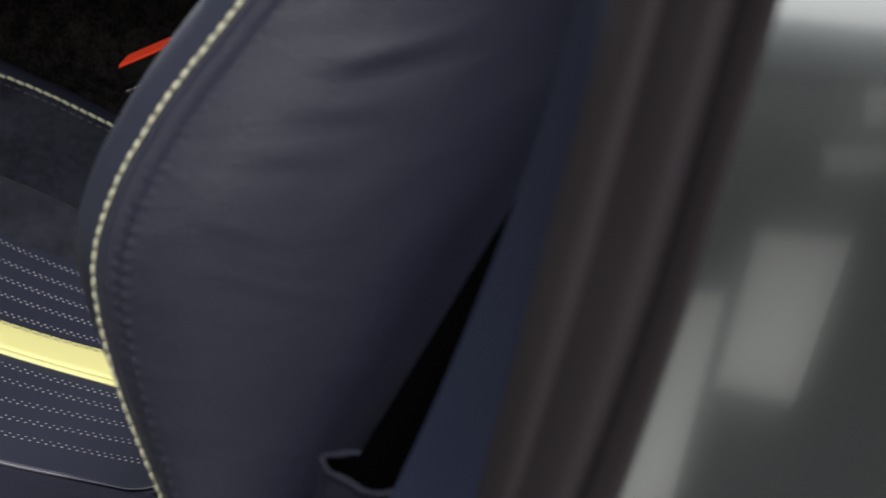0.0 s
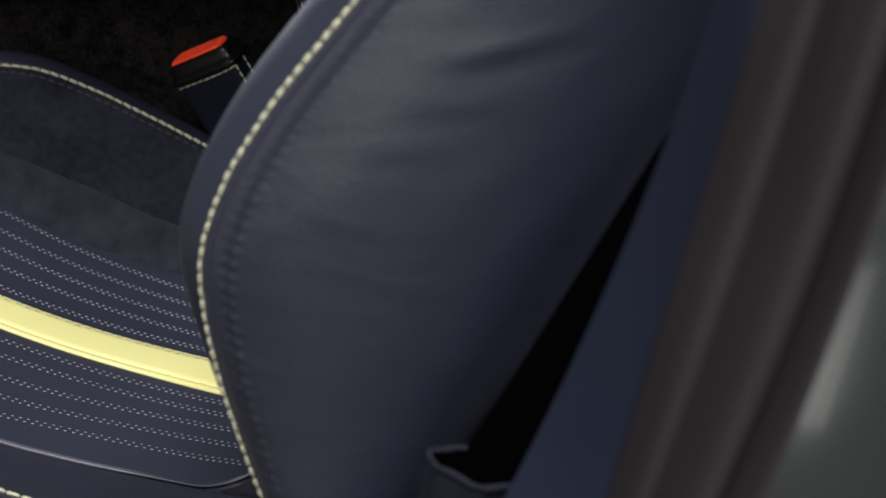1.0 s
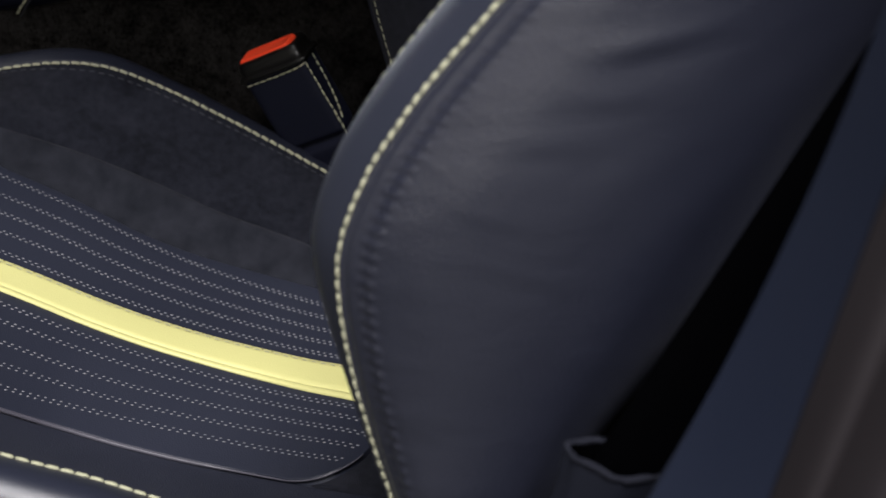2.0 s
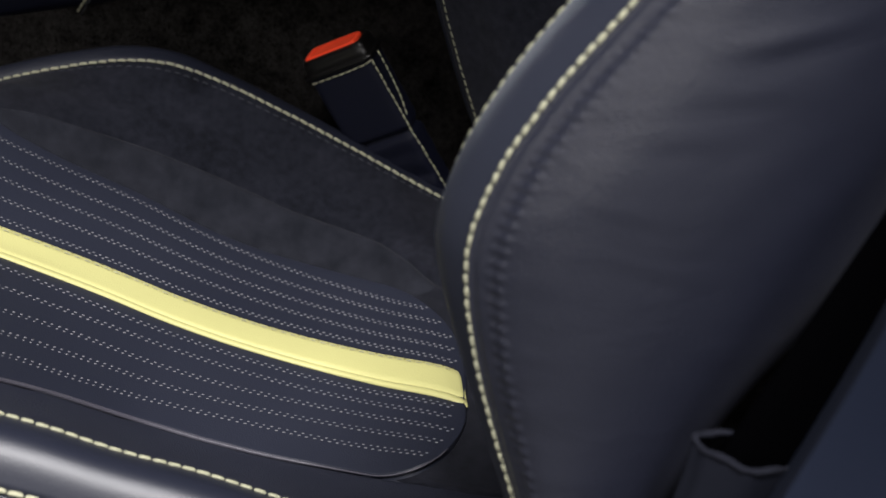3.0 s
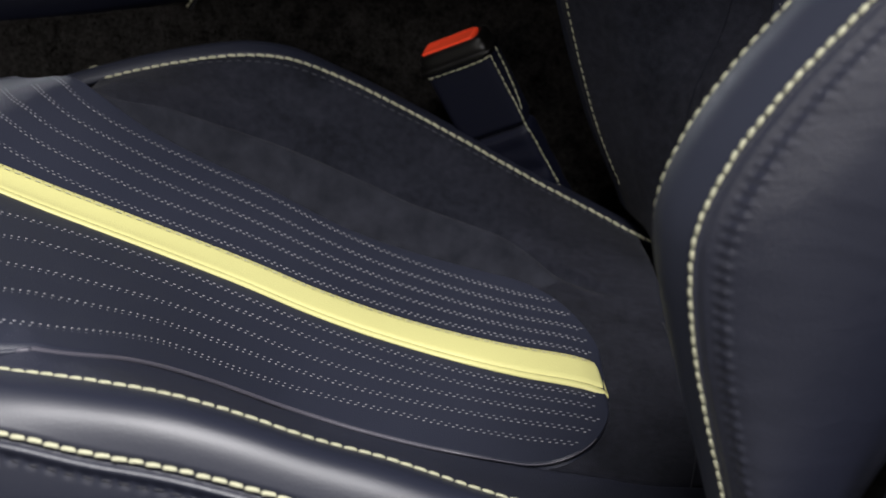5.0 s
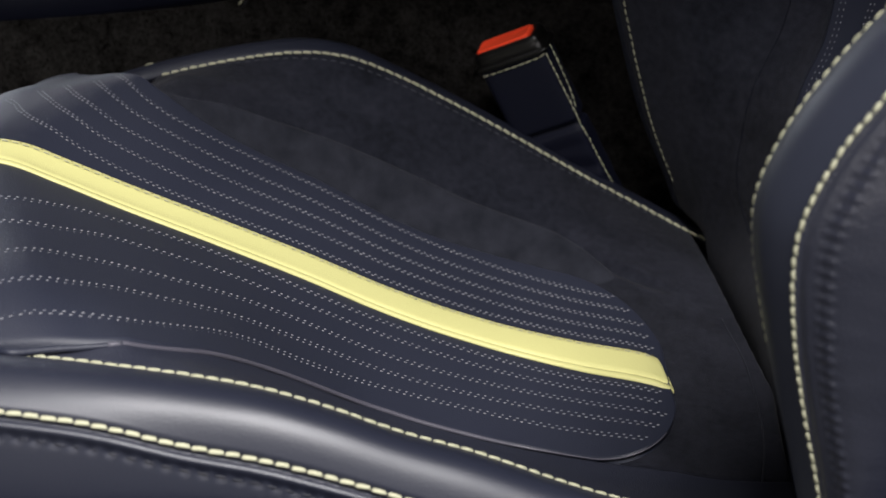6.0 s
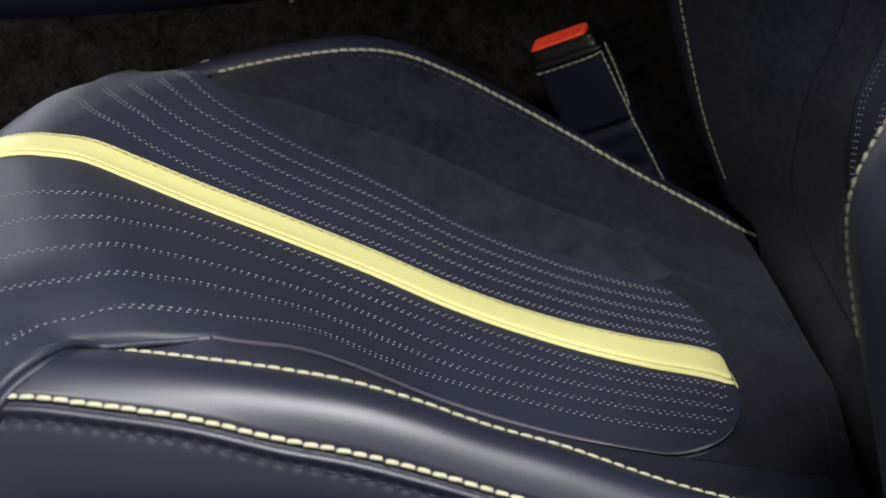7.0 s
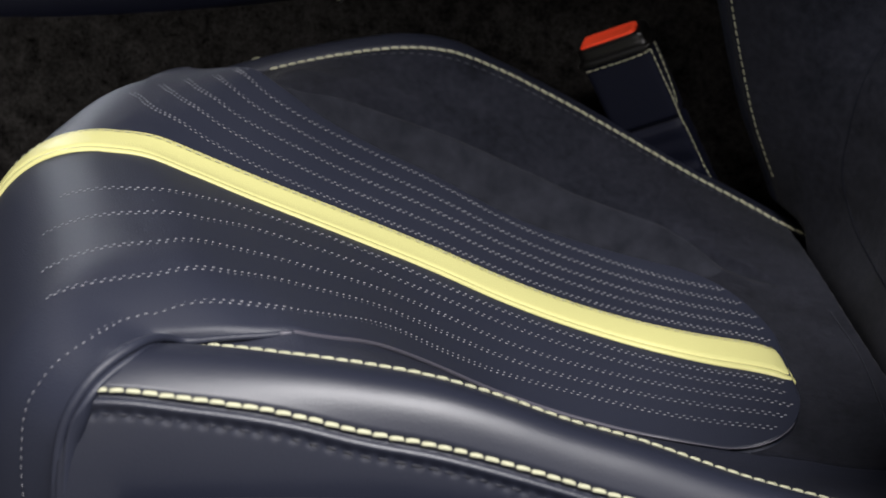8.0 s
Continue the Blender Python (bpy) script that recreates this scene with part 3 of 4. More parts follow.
mpath = [top_point(x, FAR_V(x) - 0.006, 0.0002) for x in fx if x > 0.006]
seat_part("seam", stitches("seam", mpath, [Vector((0, -0.5, 1))] * len(mpath), 0.0073, 0.0045, 0.0013, 0.0, 0.0), DARK_THREAD, "dark needle marks beside the seam")
opath = [far_out(x, 0.45) for x in fx if -0.02 < x < 0.0]
seat_part("seam", stitches("seam", opath, [Vector((0, 0.5, 1))] * len(opath), 0.0085, 0.0074, 0.0022, 0.0008, -0.12), THREAD, "pale yellow stitching")

# ---- backrest ----
BX = spline([(0.05, 0.45), (0.20, 0.412), (0.25, 0.400), (0.298, 0.3886), (0.324, 0.382), (0.363, 0.3735), (0.398, 0.3695), (0.4135, 0.3698), (0.446, 0.3805), (0.477, 0.3995), (0.517, 0.4320), (0.58, 0.487), (0.70, 0.58), (0.85, 0.66)])


REAR_X = spline([(0.05, 0.37), (0.20, 0.425), (0.35, 0.498), (0.40, 0.539), (0.45, 0.580), (0.54, 0.67), (0.70, 0.79), (0.85, 0.88)])
FAR_SHIFT = spline([(0.05, 0.0), (0.2, 0.0), (0.27, -0.012), (0.35, -0.015), (0.85, -0.012)])
OUT_K = spline([(0.0, 1.12), (0.06, 1.0), (0.12, 0.75), (0.22, 0.27), (0.30, 0.0)])
NOSE = spline([(0.1, 0.5), (0.3, 0.55), (0.36, 0.65), (0.41, 0.95), (0.45, 1.0), (0.9, 1.0)])
SEC_X = spline([(0.30, 0.0), (0.36, -0.013), (0.42, -0.010), (0.5, 0.012), (0.68, 0.058), (0.8, 0.078), (1.0, 0.088)])
SEC_V = spline([(0.0, 0.19), (0.06, 0.268), (0.12, 0.293), (0.17, 0.301), (0.22, 0.301), (0.27, 0.293), (0.30, 0.283), (0.36, 0.262), (0.42, 0.24), (0.5, 0.215), (0.68, 0.165), (0.8, 0.115), (1.0, 0.0)])


FOOT = spline([(0.1, 0.2), (0.17, 0.3), (0.22, 0.65), (0.28, 1.0), (0.5, 1.0), (0.9, 1.0)])


LEAN = spline([(0.1, 0.0), (0.27, 0.0), (0.303, 0.001), (0.326, 0.011), (0.343, 0.025), (0.354, 0.036), (0.37, 0.050), (0.386, 0.062), (0.42, 0.080), (0.5, 0.092), (0.9, 0.092)])


def back_section(z, side, t):
    """A point of the backrest's skin at height z; t runs from the outer rear edge (0) over the seam (0.3) and the nose to the middle (1)."""
    x0 = BX(z) + (FAR_SHIFT(z) + 0.05 * (1 - smooth(0.155, 0.196, z)) * (1 - smooth(0.42, 0.55, t)) if side > 0 else 0.0)
    if t < 0.30:
        x = x0 + (max(REAR_X(z), x0 + 0.03) - x0) * OUT_K(t)
    else:
        x = x0 + SEC_X(min(t, 0.42)) * (NOSE(z) if side < 0 else 1.0) + (SEC_X(max(t, 0.42)) - SEC_X(0.42)) * FOOT(z)
        x += LEAN(z) * smooth(0.53, 0.70, t)  # the middle leans back between the wings
    tuck = (0.008 * (1 - smooth(0.15, 0.46, z)) + 0.035 * smooth(0.43, 0.75, z) + 0.008 * smooth(0.36, 0.55, z) * smooth(0.08, 0.2, 0.30 - t)) * smooth(0.0, 0.14, 0.30 - t)
    return Vector((x, YC + side * (SEC_V(t) - tuck), z))


def back_point(z, v, lift=0.0):
    """A point of the backrest's front at height z and offset v from the middle."""
    lo, hi = 0.42, 1.0
    for _ in range(30):
        mid = (lo + hi) / 2
        lo, hi = (mid, hi) if SEC_V(mid) > abs(v) else (lo, mid)
    return back_section(z, 1 if v > 0 else -1, lo) - Vector((lift, 0, 0))


FOLDS = [(0.490, 0.508, 0.22, 0.022, 0.0008), (0.475, 0.487, 0.10, 0.016, 0.0003), (0.452, 0.470, 0.05, 0.014, 0.00025), (0.43, 0.440, -0.25, 0.016, 0.0002), (0.445, 0.415, -0.3, 0.02, 0.0002)]
zs = [0.10 + 0.58 * i / 380 for i in range(381)]
for side, near in ((-1, True), (1, False)):
    ts = [0.30 * (1 - (1 - j / 80) ** 1.5) for j in range(81)]
    rows = []
    run = 0.0
    last = None
    for z in zs:
        p = back_section(z, side, 0.30)
        run += (p - last).length if last else 0.0
        last = p
        row = []
        for t in ts:
            q = back_section(z, side, t)
            d = (q - p).length
            bead = 0.5 + 0.5 * math.sin(2 * math.pi * run / 0.0058)
            pucker = 0.0011 * math.exp(-((d - 0.0158) / 0.0022) ** 2) * bead - 0.0010 * math.exp(-((d - 0.0116) / 0.0017) ** 2) * (1 - bead) - 0.0004 * math.exp(-((d - 0.0085) / 0.001) ** 2) - 0.0007 * math.exp(-((d - 0.003) / 0.0015) ** 2) + 0.0004 * math.exp(-((d - 0.020) / 0.006) ** 2)
            pleat = noise.noise(Vector((run * 85 - d * 8, d * 30, side))) * 0.0009 * math.exp(-d / 0.022) + noise.noise(Vector((run * 24 - d * 26, d * 26 + run * 6, 5.0))) * 0.0006
            fold = 0.0
            for x0, z0, slope, half, tall in FOLDS:
                along, across = q.x - x0, q.z - z0 - slope * (q.x - x0) - 1.6 * (q.x - x0) ** 2
                fold += tall * math.exp(-(along / half) ** 2) * (math.exp(-(across / 0.0045) ** 2) - 0.8 * math.exp(-((across + 0.007) / 0.005) ** 2))
            row.append(q + Vector((-0.35, side * 0.94, 0)) * (pucker + pleat * smooth(0.006, 0.016, d) + (fold if near else 0.0)))
        rows.append(row)
    seat_part("backrest_bolster", from_grid("backrest_bolster", rows), SOFT_LEATHER, "creased navy leather backrest bolster")
    turn = 0.4185 if near else 0.42
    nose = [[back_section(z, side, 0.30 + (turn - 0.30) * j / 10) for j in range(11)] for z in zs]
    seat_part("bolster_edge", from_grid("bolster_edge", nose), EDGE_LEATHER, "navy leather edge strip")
    inner = [[back_section(z, side, turn + (0.80 - turn) * j / 90) for j in range(91)] for z in zs]
    seat_part("backrest_inner", from_grid("backrest_inner", inner), SUEDE, "charcoal suede inner side of backrest")
    path = [back_section(z, side, 0.30) for z in zs]
    nrm = [Vector((-0.8, side * 0.6, 0.1))] * len(path)
    seat_part("seam", stitches("seam", path, nrm, 0.0058, 0.0050, 0.0021, 0.0004, 0.1), THREAD, "pale yellow stitching")
    at = 0.4128 if near else 0.437
    path = [back_section(z, side, at) for z in zs if z > (0.34 if near else 0.216)]
    nrm = [Vector((-1.0, side * 0.1, 0.1) if near else (-0.9, -side * 0.4, 0.1))] * len(path)
    seat_part("seam", stitches("seam", path, nrm, 0.0064, 0.0050, 0.0018 if near else 0.0014, 0.0005 if near else 0.0, 0.1), THREAD, "pale yellow stitching")
middle = [[back_section(z, -1, 0.8 + 0.2 * j / 10) for j in range(11)] + [back_section(z, 1, 1.0 - 0.2 * j / 10) for j in range(1, 11)] for z in zs]
seat_part("backrest_centre", from_grid("backrest_centre", middle), SUEDE, "charcoal suede middle of backrest")
# course of a dark cord that stands in for the crease's shade
groove = [(0.48, 0.177), (0.431, 0.177), (0.3813, 0.1757), (0.3464, 0.1713), (0.3265, 0.168), (0.297, 0.167), (0.268, 0.1735), (0.245, 0.177), (0.224, 0.167), (0.208, 0.149), (0.2025, 0.12), (0.2, 0.094), (0.199, 0.04), (0.199, 0.0)]
run_ = resample([Vector((a, b, 0)) for a, b in groove], 0.004)
for _ in range(40):
    run_ = [run_[0]] + [(a + 2 * b + c) / 4 for a, b, c in zip(run_, run_[1:], run_[2:])] + [run_[-1]]
for side in (-1, 1):
    gp = [back_point(p.x, side * max(p.y, 0.001), 0.0) for p in run_]
    seat_part("seam", sweep("seam", gp, 0.0005, 6, (1, 0.1, 0.2)), CUFF, "dark cord coloured for the shade in the backrest's creased seam")
PANEL_W = spline([(0.262, 0.055), (0.265, 0.09), (0.270, 0.108), (0.277, 0.112), (0.303, 0.118), (0.326, 0.129), (0.343, 0.137), (0.354, 0.142), (0.37, 0.150), (0.386, 0.158), (0.42, 0.160), (0.68, 0.160)])
pz = [0.262 + 0.4 * (i / 80) ** 1.3 for i in range(81)]
prow = [[back_point(z, PANEL_W(z) * math.sin((-1 + 2 * j / 40) * math.pi / 2) * 0.999 + 0.0001, 0.0022 - 0.0015 * smooth(0.9, 1, abs(-1 + 2 * j / 40))) for j in range(41)] for z in pz]
back_panel = thick(seat_part("backrest_panel", from_grid("backrest_panel", prow), PANEL, "perforated navy leather backrest panel"), 0.0015)
bdots = []
for inset in (0.008, 0.034, 0.06, 0.086):
    for line_ in (0, 1):
        for side in (-1, 1):
            bp = [back_point(z, side * (PANEL_W(z) - inset - line_ * 0.004), 0.0026) for z in [0.268 + 0.2 * i / 300 for i in range(301)] if PANEL_W(z) - inset - line_ * 0.004 > 0.004]
            st = resample(bp, 0.0046)
            for a, b in zip(st, st[1:]):
                bdots.append((a + (b - a) * 0.3 * line_, (b - a).normalized(), Vector((-1, 0, 0.25)).normalized()))
bperf = seat_part("perforation", pits("perforation", bdots, 0.0017, 0.0011), GREY_THREAD, "pale rows of paired perforations", back_panel)
tagged(bperf, kind="stuff")

# ---- seat belt buckle ----
buckle = new("seat_belt_buckle")
tagged(buckle, "black seat belt buckle with red button in stitched leather sleeve", "seat belt buckle")
buckle.matrix_world = pose(0.2745, 0.236, 0.3095, 11, -25, -20)


def rounded(w, d, z, power=0.3, n=40, skew=0.0):
    return [Vector((w * math.copysign(abs(math.cos(a)) ** power, math.cos(a)) + skew, d * math.copysign(abs(math.sin(a)) ** power, math.sin(a)), z)) for a in (2 * math.pi * (j + 0.5) / n for j in range(n))]


house = [rounded(w, d, z) for w, d, z in ((0.0282, 0.0137, -0.0010), (0.0312, 0.0166, 0.0002), (0.0316, 0.0168, 0.0020), (0.0302, 0.0154, 0.0034), (0.0282, 0.0136, 0.0036), (0.0280, 0.0134, 0.0102), (0.0268, 0.0122, 0.0136), (0.0246, 0.0102, 0.0146), (0.0238, 0.0095, 0.0125))]
part("housing", from_grid("housing", house, closed=True), BUCKLE, buckle, "satin black plastic housing with a raised lip")
button = [rounded(w, d, z, 0.2, skew=-0.002) for w, d, z in ((0.0228, 0.0100, 0.011), (0.0228, 0.0100, 0.0150), (0.0216, 0.0089, 0.0161), (0.0196, 0.0072, 0.0162), (0.0186, 0.0062, 0.0156), (0.006, 0.003, 0.0155))]
part("button", from_grid("button", button, closed=True), RED, buckle, "red release button with a shallow dished face")


def sleeve_half(z):
    """Half width and half depth of the sleeve; it is pinched by a fold and rumpled below it."""
    fold = 0.0050 * math.exp(-((z + 0.0665) / 0.0026) ** 2)
    puff = 0.0004 * math.exp(-((z + 0.0780) / 0.006) ** 2) + 0.0006 * math.sin(z * 260) * smooth(0.072, 0.09, -z)
    return 0.0283 - 0.4 * fold, 0.0133 - fold + puff


sleeve = []
for i in range(81):
    z = 0.0002 - 0.15 * i / 80
    w, d = sleeve_half(z)
    ring = rounded(w, d, z, 0.25, skew=0.02 * z)
    sleeve.append([p + Vector((0, 0.0012 * noise.noise(Vector((p.x * 60, z * 90, 2.0))) * smooth(0.06, 0.085, -z), 0)) for p in ring])
part("sleeve", from_grid("sleeve", sleeve[::-1], closed=True), NIGHT, buckle, "dark navy leather sleeve with a folded crease")
hem = [Vector((-0.0272 + 0.0552 * i / 30, -0.0141 + 0.0022 * smooth(27, 30, i), -0.0030 - 0.0006 * math.sin(math.pi * i / 30) + 0.0012 * smooth(26, 30, i))) for i in range(31)]
part("seam", stitches("seam", hem, [Vector((0, -1, 0.1))] * 31, 0.0062, 0.0052, 0.0013), THREAD, buckle, "pale yellow stitching")
for off, low_end in ((-0.0115, 0.135), (0.0030, 0.058)):
    down = []
    for i in range(61):
        z = -0.0015 - low_end * i / 60
        w, d = sleeve_half(z)
        down.append(Vector((w + 0.0002 + 0.02 * z, off + (0.006 * (i / 60) ** 2 if off < 0 else -0.010 * (i / 60) ** 3), z)))
    part("seam", stitches("seam", down, [Vector((1, -0.5, 0))] * 61, 0.0062, 0.0050, 0.0013), THREAD, buckle, "pale yellow stitching")

# ---- belt and its outboard sleeve ----
belt = new("seat_belt")
tagged(belt, "black woven seat belt rising from its anchor sleeve", "seat belt")
bs = []
for i in range(21):
    t = i / 20
    c = Vector((0.4790 + 0.192 * t, -0.358 + 0.05 * t, 0.3146 + 0.3224 * t))
    bs.append([c + Vector((0.9, -0.1, -0.3)) * 0.046 * (q - 0.5) for q in (0, 0.25, 0.5, 0.75, 1)])
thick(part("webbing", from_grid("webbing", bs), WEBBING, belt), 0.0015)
ring = []
for z, r in ((-0.12, 0.62), (-0.05, 0.82), (-0.012, 0.96), (-0.003, 1.03), (0.001, 1.02), (0.0015, 0.96), (-0.002, 0.9), (-0.012, 0.84), (-0.045, 0.75)):
    row = []
    for j in range(48):
        a = 2 * math.pi * j / 48
        k = 1 + 0.05 * math.sin(3 * a + 0.6) + 0.025 * math.sin(7 * a + 30 * z)
        row.append(Vector((0.4800 + 0.0195 * r * k * math.cos(a) + z * 0.35, -0.3555 + 0.0095 * r * k * math.sin(a) - 0.002 * r * math.cos(a), 0.3430 + z + 0.0012 * r * math.sin(a) - 0.0035 * math.cos(a) + 0.0008 * math.sin(5 * a) + 0.0006 * math.sin(3 * a + 2))))
    ring.append(row)
rim = [p for p in ring[4]] + [ring[4][0]]
sleeve_part = part("anchor_sleeve", from_grid("anchor_sleeve", [r + r[:1] for r in ring[:6]], flip=True), CUFF, belt, "dark navy fabric anchor sleeve")
# near-black inside stands in for the shade in the sleeve's mouth
part("shaded_inside", from_grid("shaded_inside", [r + r[:1] for r in ring[5:]], flip=True), WEBBING, sleeve_part, "inside of the sleeve, coloured black for its shade")
rim = [p + Vector((0, 0, 0.0007 * noise.noise(Vector((j * 0.9, 3.0, 1.0))))) for j, p in enumerate(rim[:-1])]
part("hem", sweep("hem", rim + rim[:1], [0.0014 + 0.0006 * noise.noise(Vector((j * 0.8, 0.5, 7.0))) for j in range(49)]), RAVEL, sleeve_part, "rough frayed hem")

# ---- body opening: pillar trim, seals and painted quarter ----
TRIM_IN = spline([(-0.05, 0.280), (0.2, 0.405), (0.3, 0.4598), (0.35, 0.4839), (0.40, 0.5055), (0.45, 0.5245), (0.50, 0.5411), (0.55, 0.5545), (0.75, 0.600), (1.0, 0.660)])
TRIM_OUT = spline([(-0.05, 0.418), (0.3, 0.4996), (0.55, 0.5576), (0.75, 0.604), (1.0, 0.664)])
SEAL_OUT = spline([(-0.05, 0.350), (0.2, 0.460), (0.3, 0.5065), (0.35, 0.5273), (0.40, 0.5454), (0.45, 0.5610), (0.50, 0.5740), (0.55, 0.5845), (0.75, 0.622), (1.0, 0.672)])
BODY_IN = spline([(-0.05, 0.403), (0.2, 0.487), (0.3, 0.5218), (0.35, 0.5385), (0.40, 0.5540), (0.45, 0.5680), (0.50, 0.5805), (0.55, 0.5915), (0.75, 0.629), (1.0, 0.678)])


def strip(name, first, last, bulge, material, parent, label="", n=10, skew=1.0):
    """A lengthwise strip of the door opening between two leaning edges; an edge is (curve, share of the next curve, curve, y)."""
    rows = []
    for i in range(61):
        z = -0.05 + 1.16 * i / 60
        xa = first[0](z) * (1 - first[1]) + first[2](z) * first[1]
        xb = last[0](z) * (1 - last[1]) + last[2](z) * last[1]
        row = []
        for j in range(n + 1):
            t = j / n
            row.append(Vector((xa + (xb - xa) * t, first[3] + (last[3] - first[3]) * t - bulge * math.sin(math.pi * t ** skew), z)))
        rows.append(row)
    return part(name, from_grid(name, rows), material, parent, label)


pillar = tagged(new("door_pillar"), "door pillar with blue trim and dark rubber seals", "door pillar", kind="structure")


def behind(z):
    return TRIM_IN(z) + 0.03


def tail(z):
    return BODY_IN(z) + 0.34


strip("trim", (behind, 0, behind, -0.33), (TRIM_IN, 0, TRIM_IN, -0.402), 0.0, TRIM, pillar, "blue trim strip turning into the cabin")
strip("trim", (TRIM_IN, 0, TRIM_IN, -0.402), (TRIM_OUT, 0, TRIM_OUT, -0.448), 0.004, TRIM, pillar, "blue trim strip")
strip("seal", (TRIM_OUT, 0, SEAL_OUT, -0.449), (TRIM_OUT, 0.42, SEAL_OUT, -0.466), 0.006, RUBBER, pillar, "brown-black rubber door seal")
strip("seal", (TRIM_OUT, 0.42, SEAL_OUT, -0.466), (TRIM_OUT, 0.96, SEAL_OUT, -0.487), 0.009, RUBBER, pillar, "brown-black rubber door seal")
strip("seal", (TRIM_OUT, 0.96, SEAL_OUT, -0.487), (SEAL_OUT, 0.25, BODY_IN, -0.489), -0.006, RUBBER, pillar, "dark seal channel")
strip("seal", (SEAL_OUT, 0.25, BODY_IN, -0.489), (SEAL_OUT, 0.95, BODY_IN, -0.499), 0.003, RUBBER, pillar, "thin black seal lip")
quarter = tagged(new("rear_quarter"), "glossy grey painted rear quarter of the car", "car body", kind="structure")
strip("panel", (SEAL_OUT, 0.95, BODY_IN, -0.499), (tail, 0, tail, -0.625), 0.05, PAINT, quarter, "", 30)

# ---- cabin ----
def slab(name, size, centre, material, label, bevel=0.01):
    return tagged(part(name, box_mesh(name, size, centre, bevel), material, None), label, "", "", "structure")


slab("floor", (2.4, 1.5, 0.04), (0.1, 0.4, -0.02), CARPET, "black carpeted cabin floor")
low = spline([(-0.9, 0.28), (-0.24, 0.297), (-0.096, 0.307), (0.045, 0.325), (0.2, 0.35), (1.0, 0.42)])
con = []
for i in range(81):
    x = -0.9 + 1.7 * i / 80
    con.append([Vector((x, y, low(x) + z)) for y, z in ((0.36, -0.01), (0.338, 0.0), (0.333, 0.006), (0.333, 0.03), (0.337, 0.042), (0.35, 0.05), (0.40, 0.054), (0.6, 0.054), (0.6, -0.01))])
console = tagged(new("centre_console"), "dark navy leather centre console edge above the tunnel", "console", kind="structure")
part("side", from_grid("side", con, closed=True), NIGHT, console)
cross = [Vector((0.0585 - 0.0084 * t, 0.3325 - 0.003 * math.sin(math.pi * t), 0.334 - 0.0113 * t)) for t in [-1.2 + 2.6 * i / 40 for i in range(41)]]
part("seam", stitches("seam", cross, [Vector((0, -1, 0.2))] * 41, 0.0062, 0.0055, 0.0017), THREAD, console, "short pale stitching across the console edge")
part("groove", sweep("groove", [p + Vector((0.0042, 0.0004, 0)) for p in cross], 0.0006, 6, (1, 0.1, 0.2)), DARK_THREAD, console, "dark sunk joint beside the stitching")
tunnel = []
for x in [-0.9 + 1.9 * i / 60 for i in range(61)]:
    tunnel.append([Vector((x, y, z)) for y, z in ((0.275, -0.02), (0.285, 0.1), (0.30, 0.2), (0.325, 0.29), (0.345, 0.33), (0.38, 0.345), (0.62, 0.345))])
tagged(part("tunnel", from_grid("tunnel", tunnel), CARPET, None), "black carpeted transmission tunnel", "tunnel", kind="structure")
slab("wall_far", (2.4, 0.05, 0.62), (0.1, 1.25, 0.2), LINING, "dark far side of the cabin")
slab("wall_rear", (0.05, 1.7, 1.1), (1.0, 0.5, 0.45), LINING, "dark rear bulkhead")
shade_edge = spline([(-0.25, -0.30), (0.0, -0.35), (0.12, -0.40), (0.24, -0.43), (0.42, -0.42), (0.56, -0.42), (0.70, -0.53), (1.25, -0.55)])  # the unseen roof's outboard edge, drawn to block or pass the lamps
roof = []
for x in [-0.25 + 1.5 * i / 30 for i in range(31)]:
    y0 = shade_edge(x)
    roof.append([Vector((x, y, z)) for y, z in ((y0, 1.115), (y0 - 0.008, 1.135), (y0 + 0.01, 1.155), (y0 + 0.1, 1.17), (0.5, 1.18), (1.32, 1.165), (1.32, 1.115))])
tagged(part("roof", from_grid("roof", roof, closed=True), LINING, None), "unseen dark lined car roof, its edge shaped to shade the seat", kind="structure")
# unseen slab, added to keep lamp light off the footwell
slab("footwell_shade", (0.3, 1.5, 0.3), (-0.93, 0.45, 0.62), LINING, "unseen dark slab added to shade the footwell", 0.05)
slab("wall_front", (0.05, 1.7, 0.7), (-1.1, 0.5, 0.25), LINING, "dark front bulkhead")
PLASTER = grained("grey_plaster", (0.27, 0.27, 0.275), (0.32, 0.32, 0.32), 0.9, 60, 0.2, mottle=2)
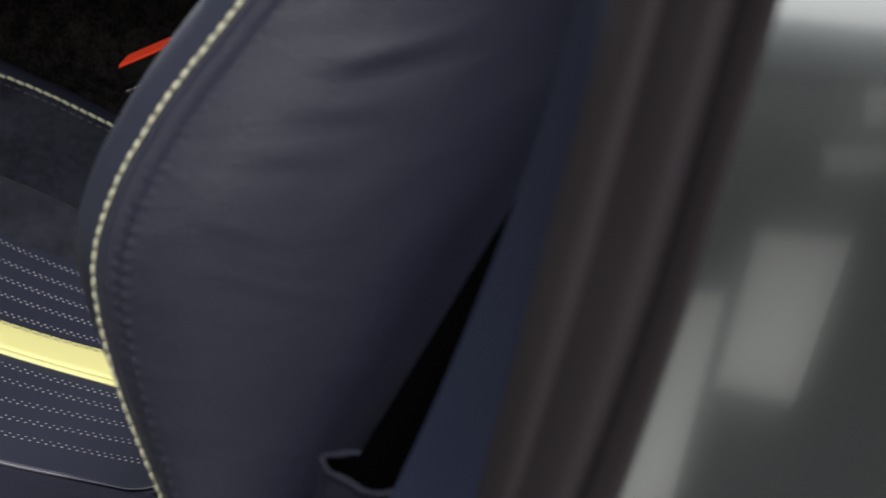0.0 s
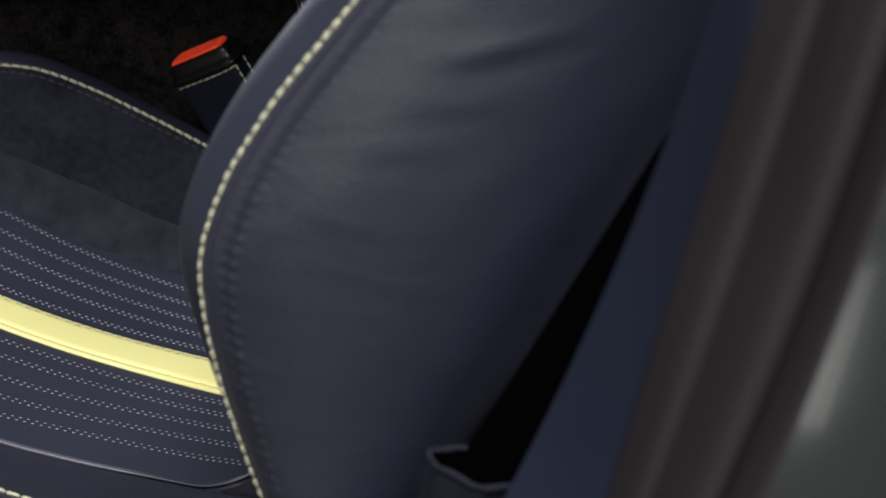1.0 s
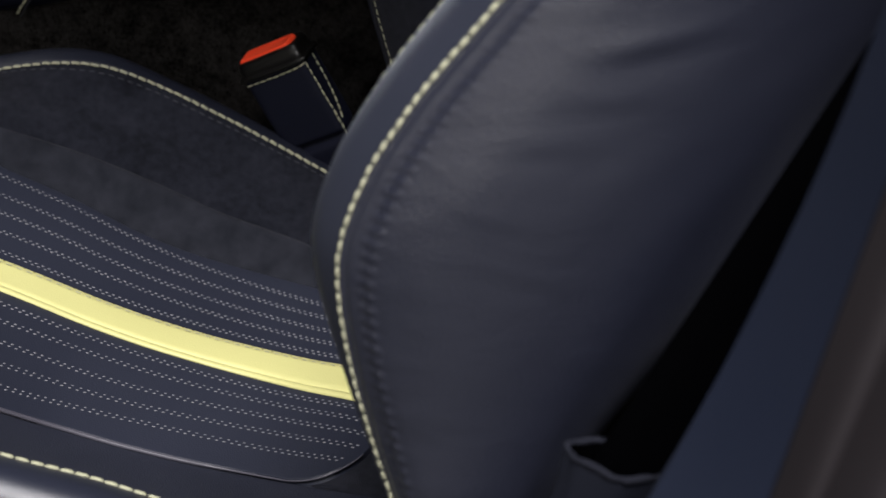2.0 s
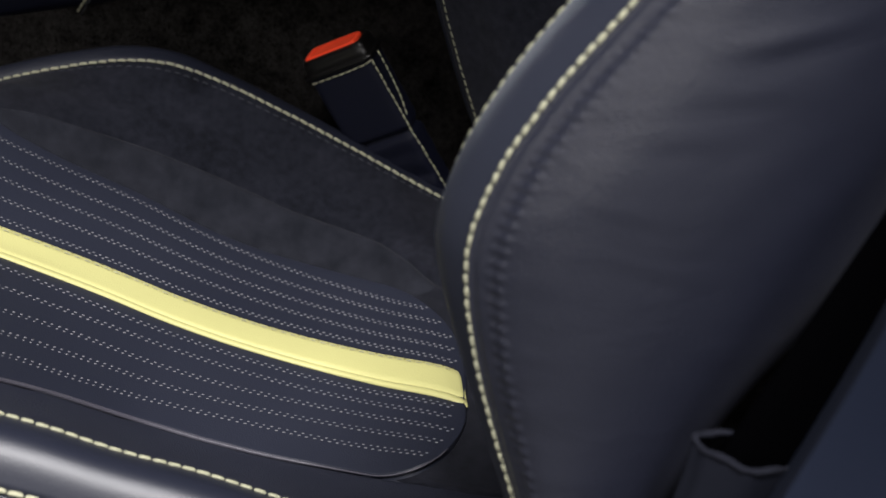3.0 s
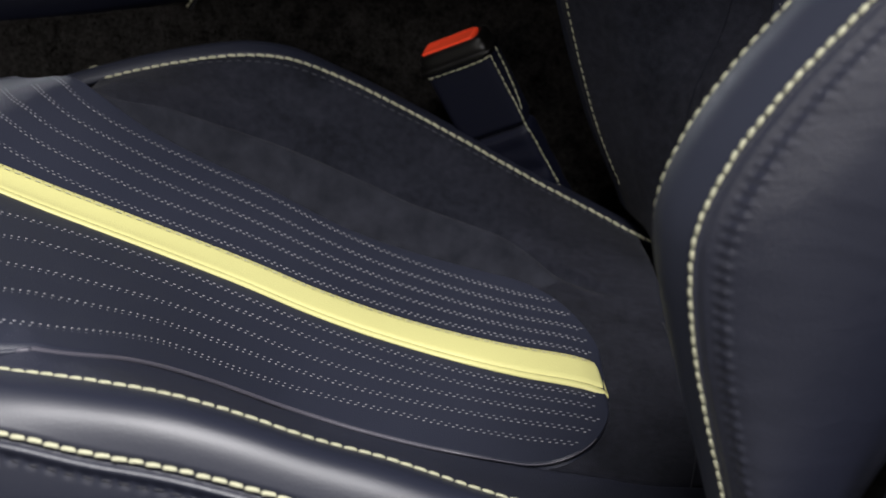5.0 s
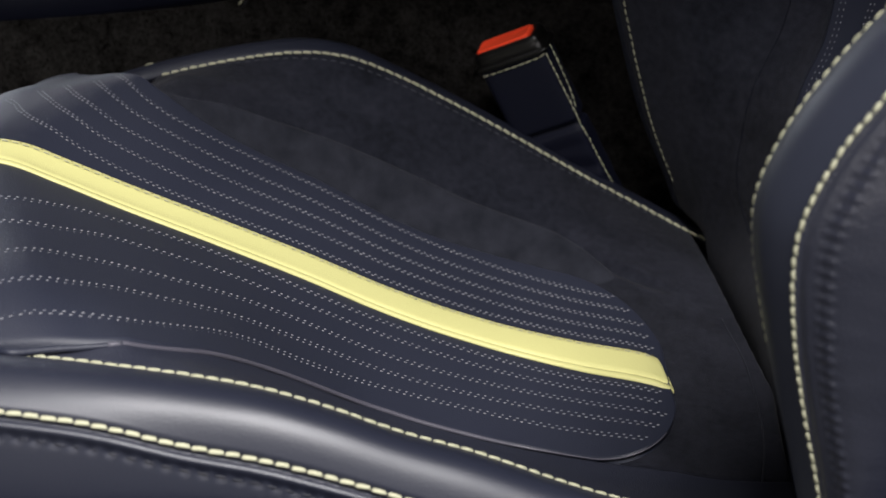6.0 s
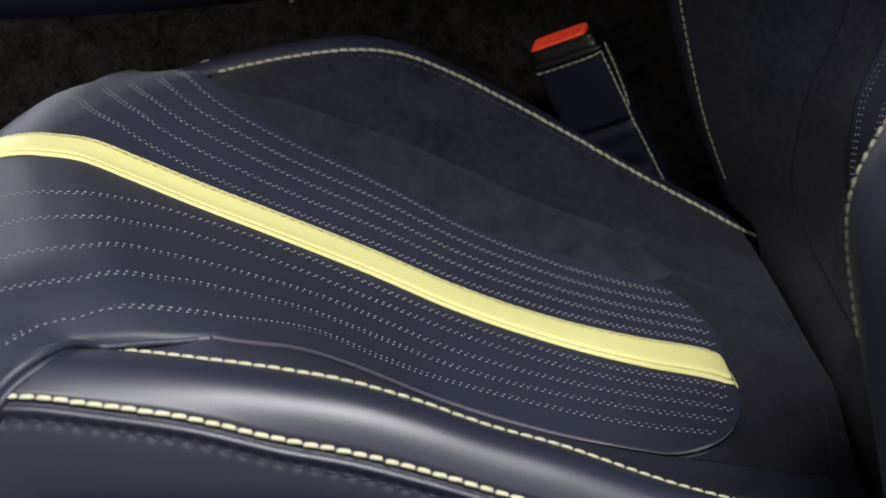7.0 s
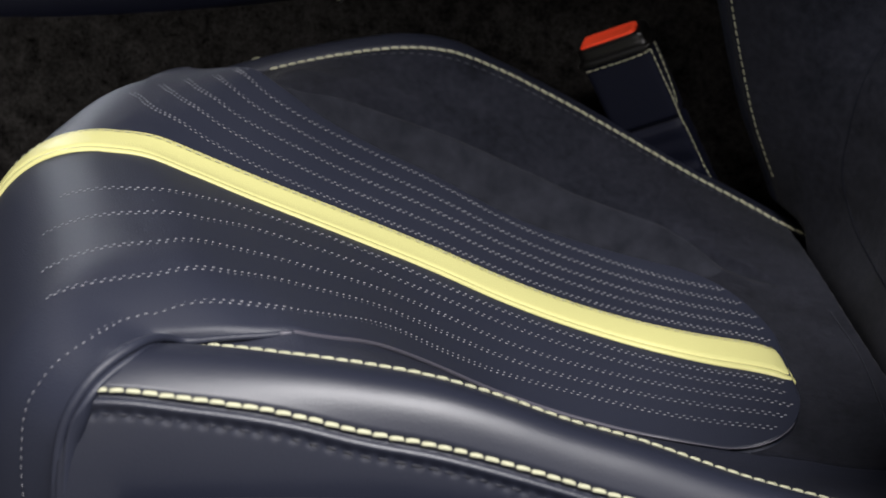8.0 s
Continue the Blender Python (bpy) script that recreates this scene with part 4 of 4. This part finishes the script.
for nm, size, at in (("wall_south", (14, 0.2, 3.8), (0, -5.0, 1.7)), ("wall_north", (14, 0.2, 3.8), (0, 6.0, 1.7)), ("wall_west", (0.2, 11.2, 3.8), (-7.0, 0.5, 1.7)), ("wall_east", (0.2, 11.2, 3.8), (7.0, 0.5, 1.7))):
    slab(nm, size, at, PLASTER, "plain grey plastered hall wall", 0)
slab("ceiling", (14.4, 11.4, 0.1), (0, 0.5, 3.62), PLASTER, "plain grey hall ceiling", 0)
# white boards added on the floor; corners traced back from the paint's reflections in view
for quad in (((-3.12, -2.14), (-3.05, -2.47), (-1.79, -1.77), (-1.9, -1.60)), ((-2.5, -1.72), (-2.5, -1.82), (-1.28, -1.31), (-1.26, -1.20)), 
             ((-4.7, -3.05), (-4.75, -3.5), (-4.15, -3.2), (-4.1, -2.8)), ((-6.7, -4.2), (-6.7, -4.8), (-5.3, -4.0), (-5.4, -3.6))):
    mat = [[Vector((x, y, h)) for x, y in quad] for h in (-0.219, -0.21)]
    tagged(part("reflection_board", from_grid("reflection_board", mat, closed=True, flat=True), BOARD, None), "flat white board added on the floor for the body paint to reflect", "board", kind="structure")
# low light added only to brighten the reflection in the body paint
lamp("added_light", (-6.85, -3.6, 0.45), (0, -3.6, 0.45), 2.4, 0.8, 22, (1.0, 0.97, 0.92))
slab("ground", (14.4, 11.4, 0.04), (0, 0.5, -0.24), ASPHALT, "pale hall floor under the car", 0)

# fine pile on the tunnel's side
rnd = random.Random(21)
tv, tf = [], []
side_z = [(0.275, -0.02), (0.285, 0.1), (0.30, 0.2), (0.325, 0.29), (0.345, 0.33), (0.38, 0.345)]
for k in range(42000):
    x = rnd.uniform(-0.30, 0.55)
    z = rnd.uniform(0.08, 0.343)
    y = float(np.interp(z, [b for a, b in side_z], [a for a, b in side_z]))
    h, a = rnd.uniform(0.002, 0.0042), rnd.uniform(0, math.pi)
    w = rnd.uniform(0.0004, 0.0008)
    dx, dz = w * math.cos(a), w * math.sin(a)
    o = len(tv)
    tv += [(x - dx, y, z - dz), (x + dx, y, z + dz), (x + rnd.uniform(-0.0016, 0.0016), y - h, z + rnd.uniform(-0.0012, 0.0016))]
    tf.append((o, o + 1, o + 2))
pile = bpy.data.meshes.new("carpet_pile")
pile.from_pydata(tv, [], tf)
tagged(part("carpet_pile", pile, CARPET, None), "short black carpet pile on the tunnel side", "carpet", kind="stuff")
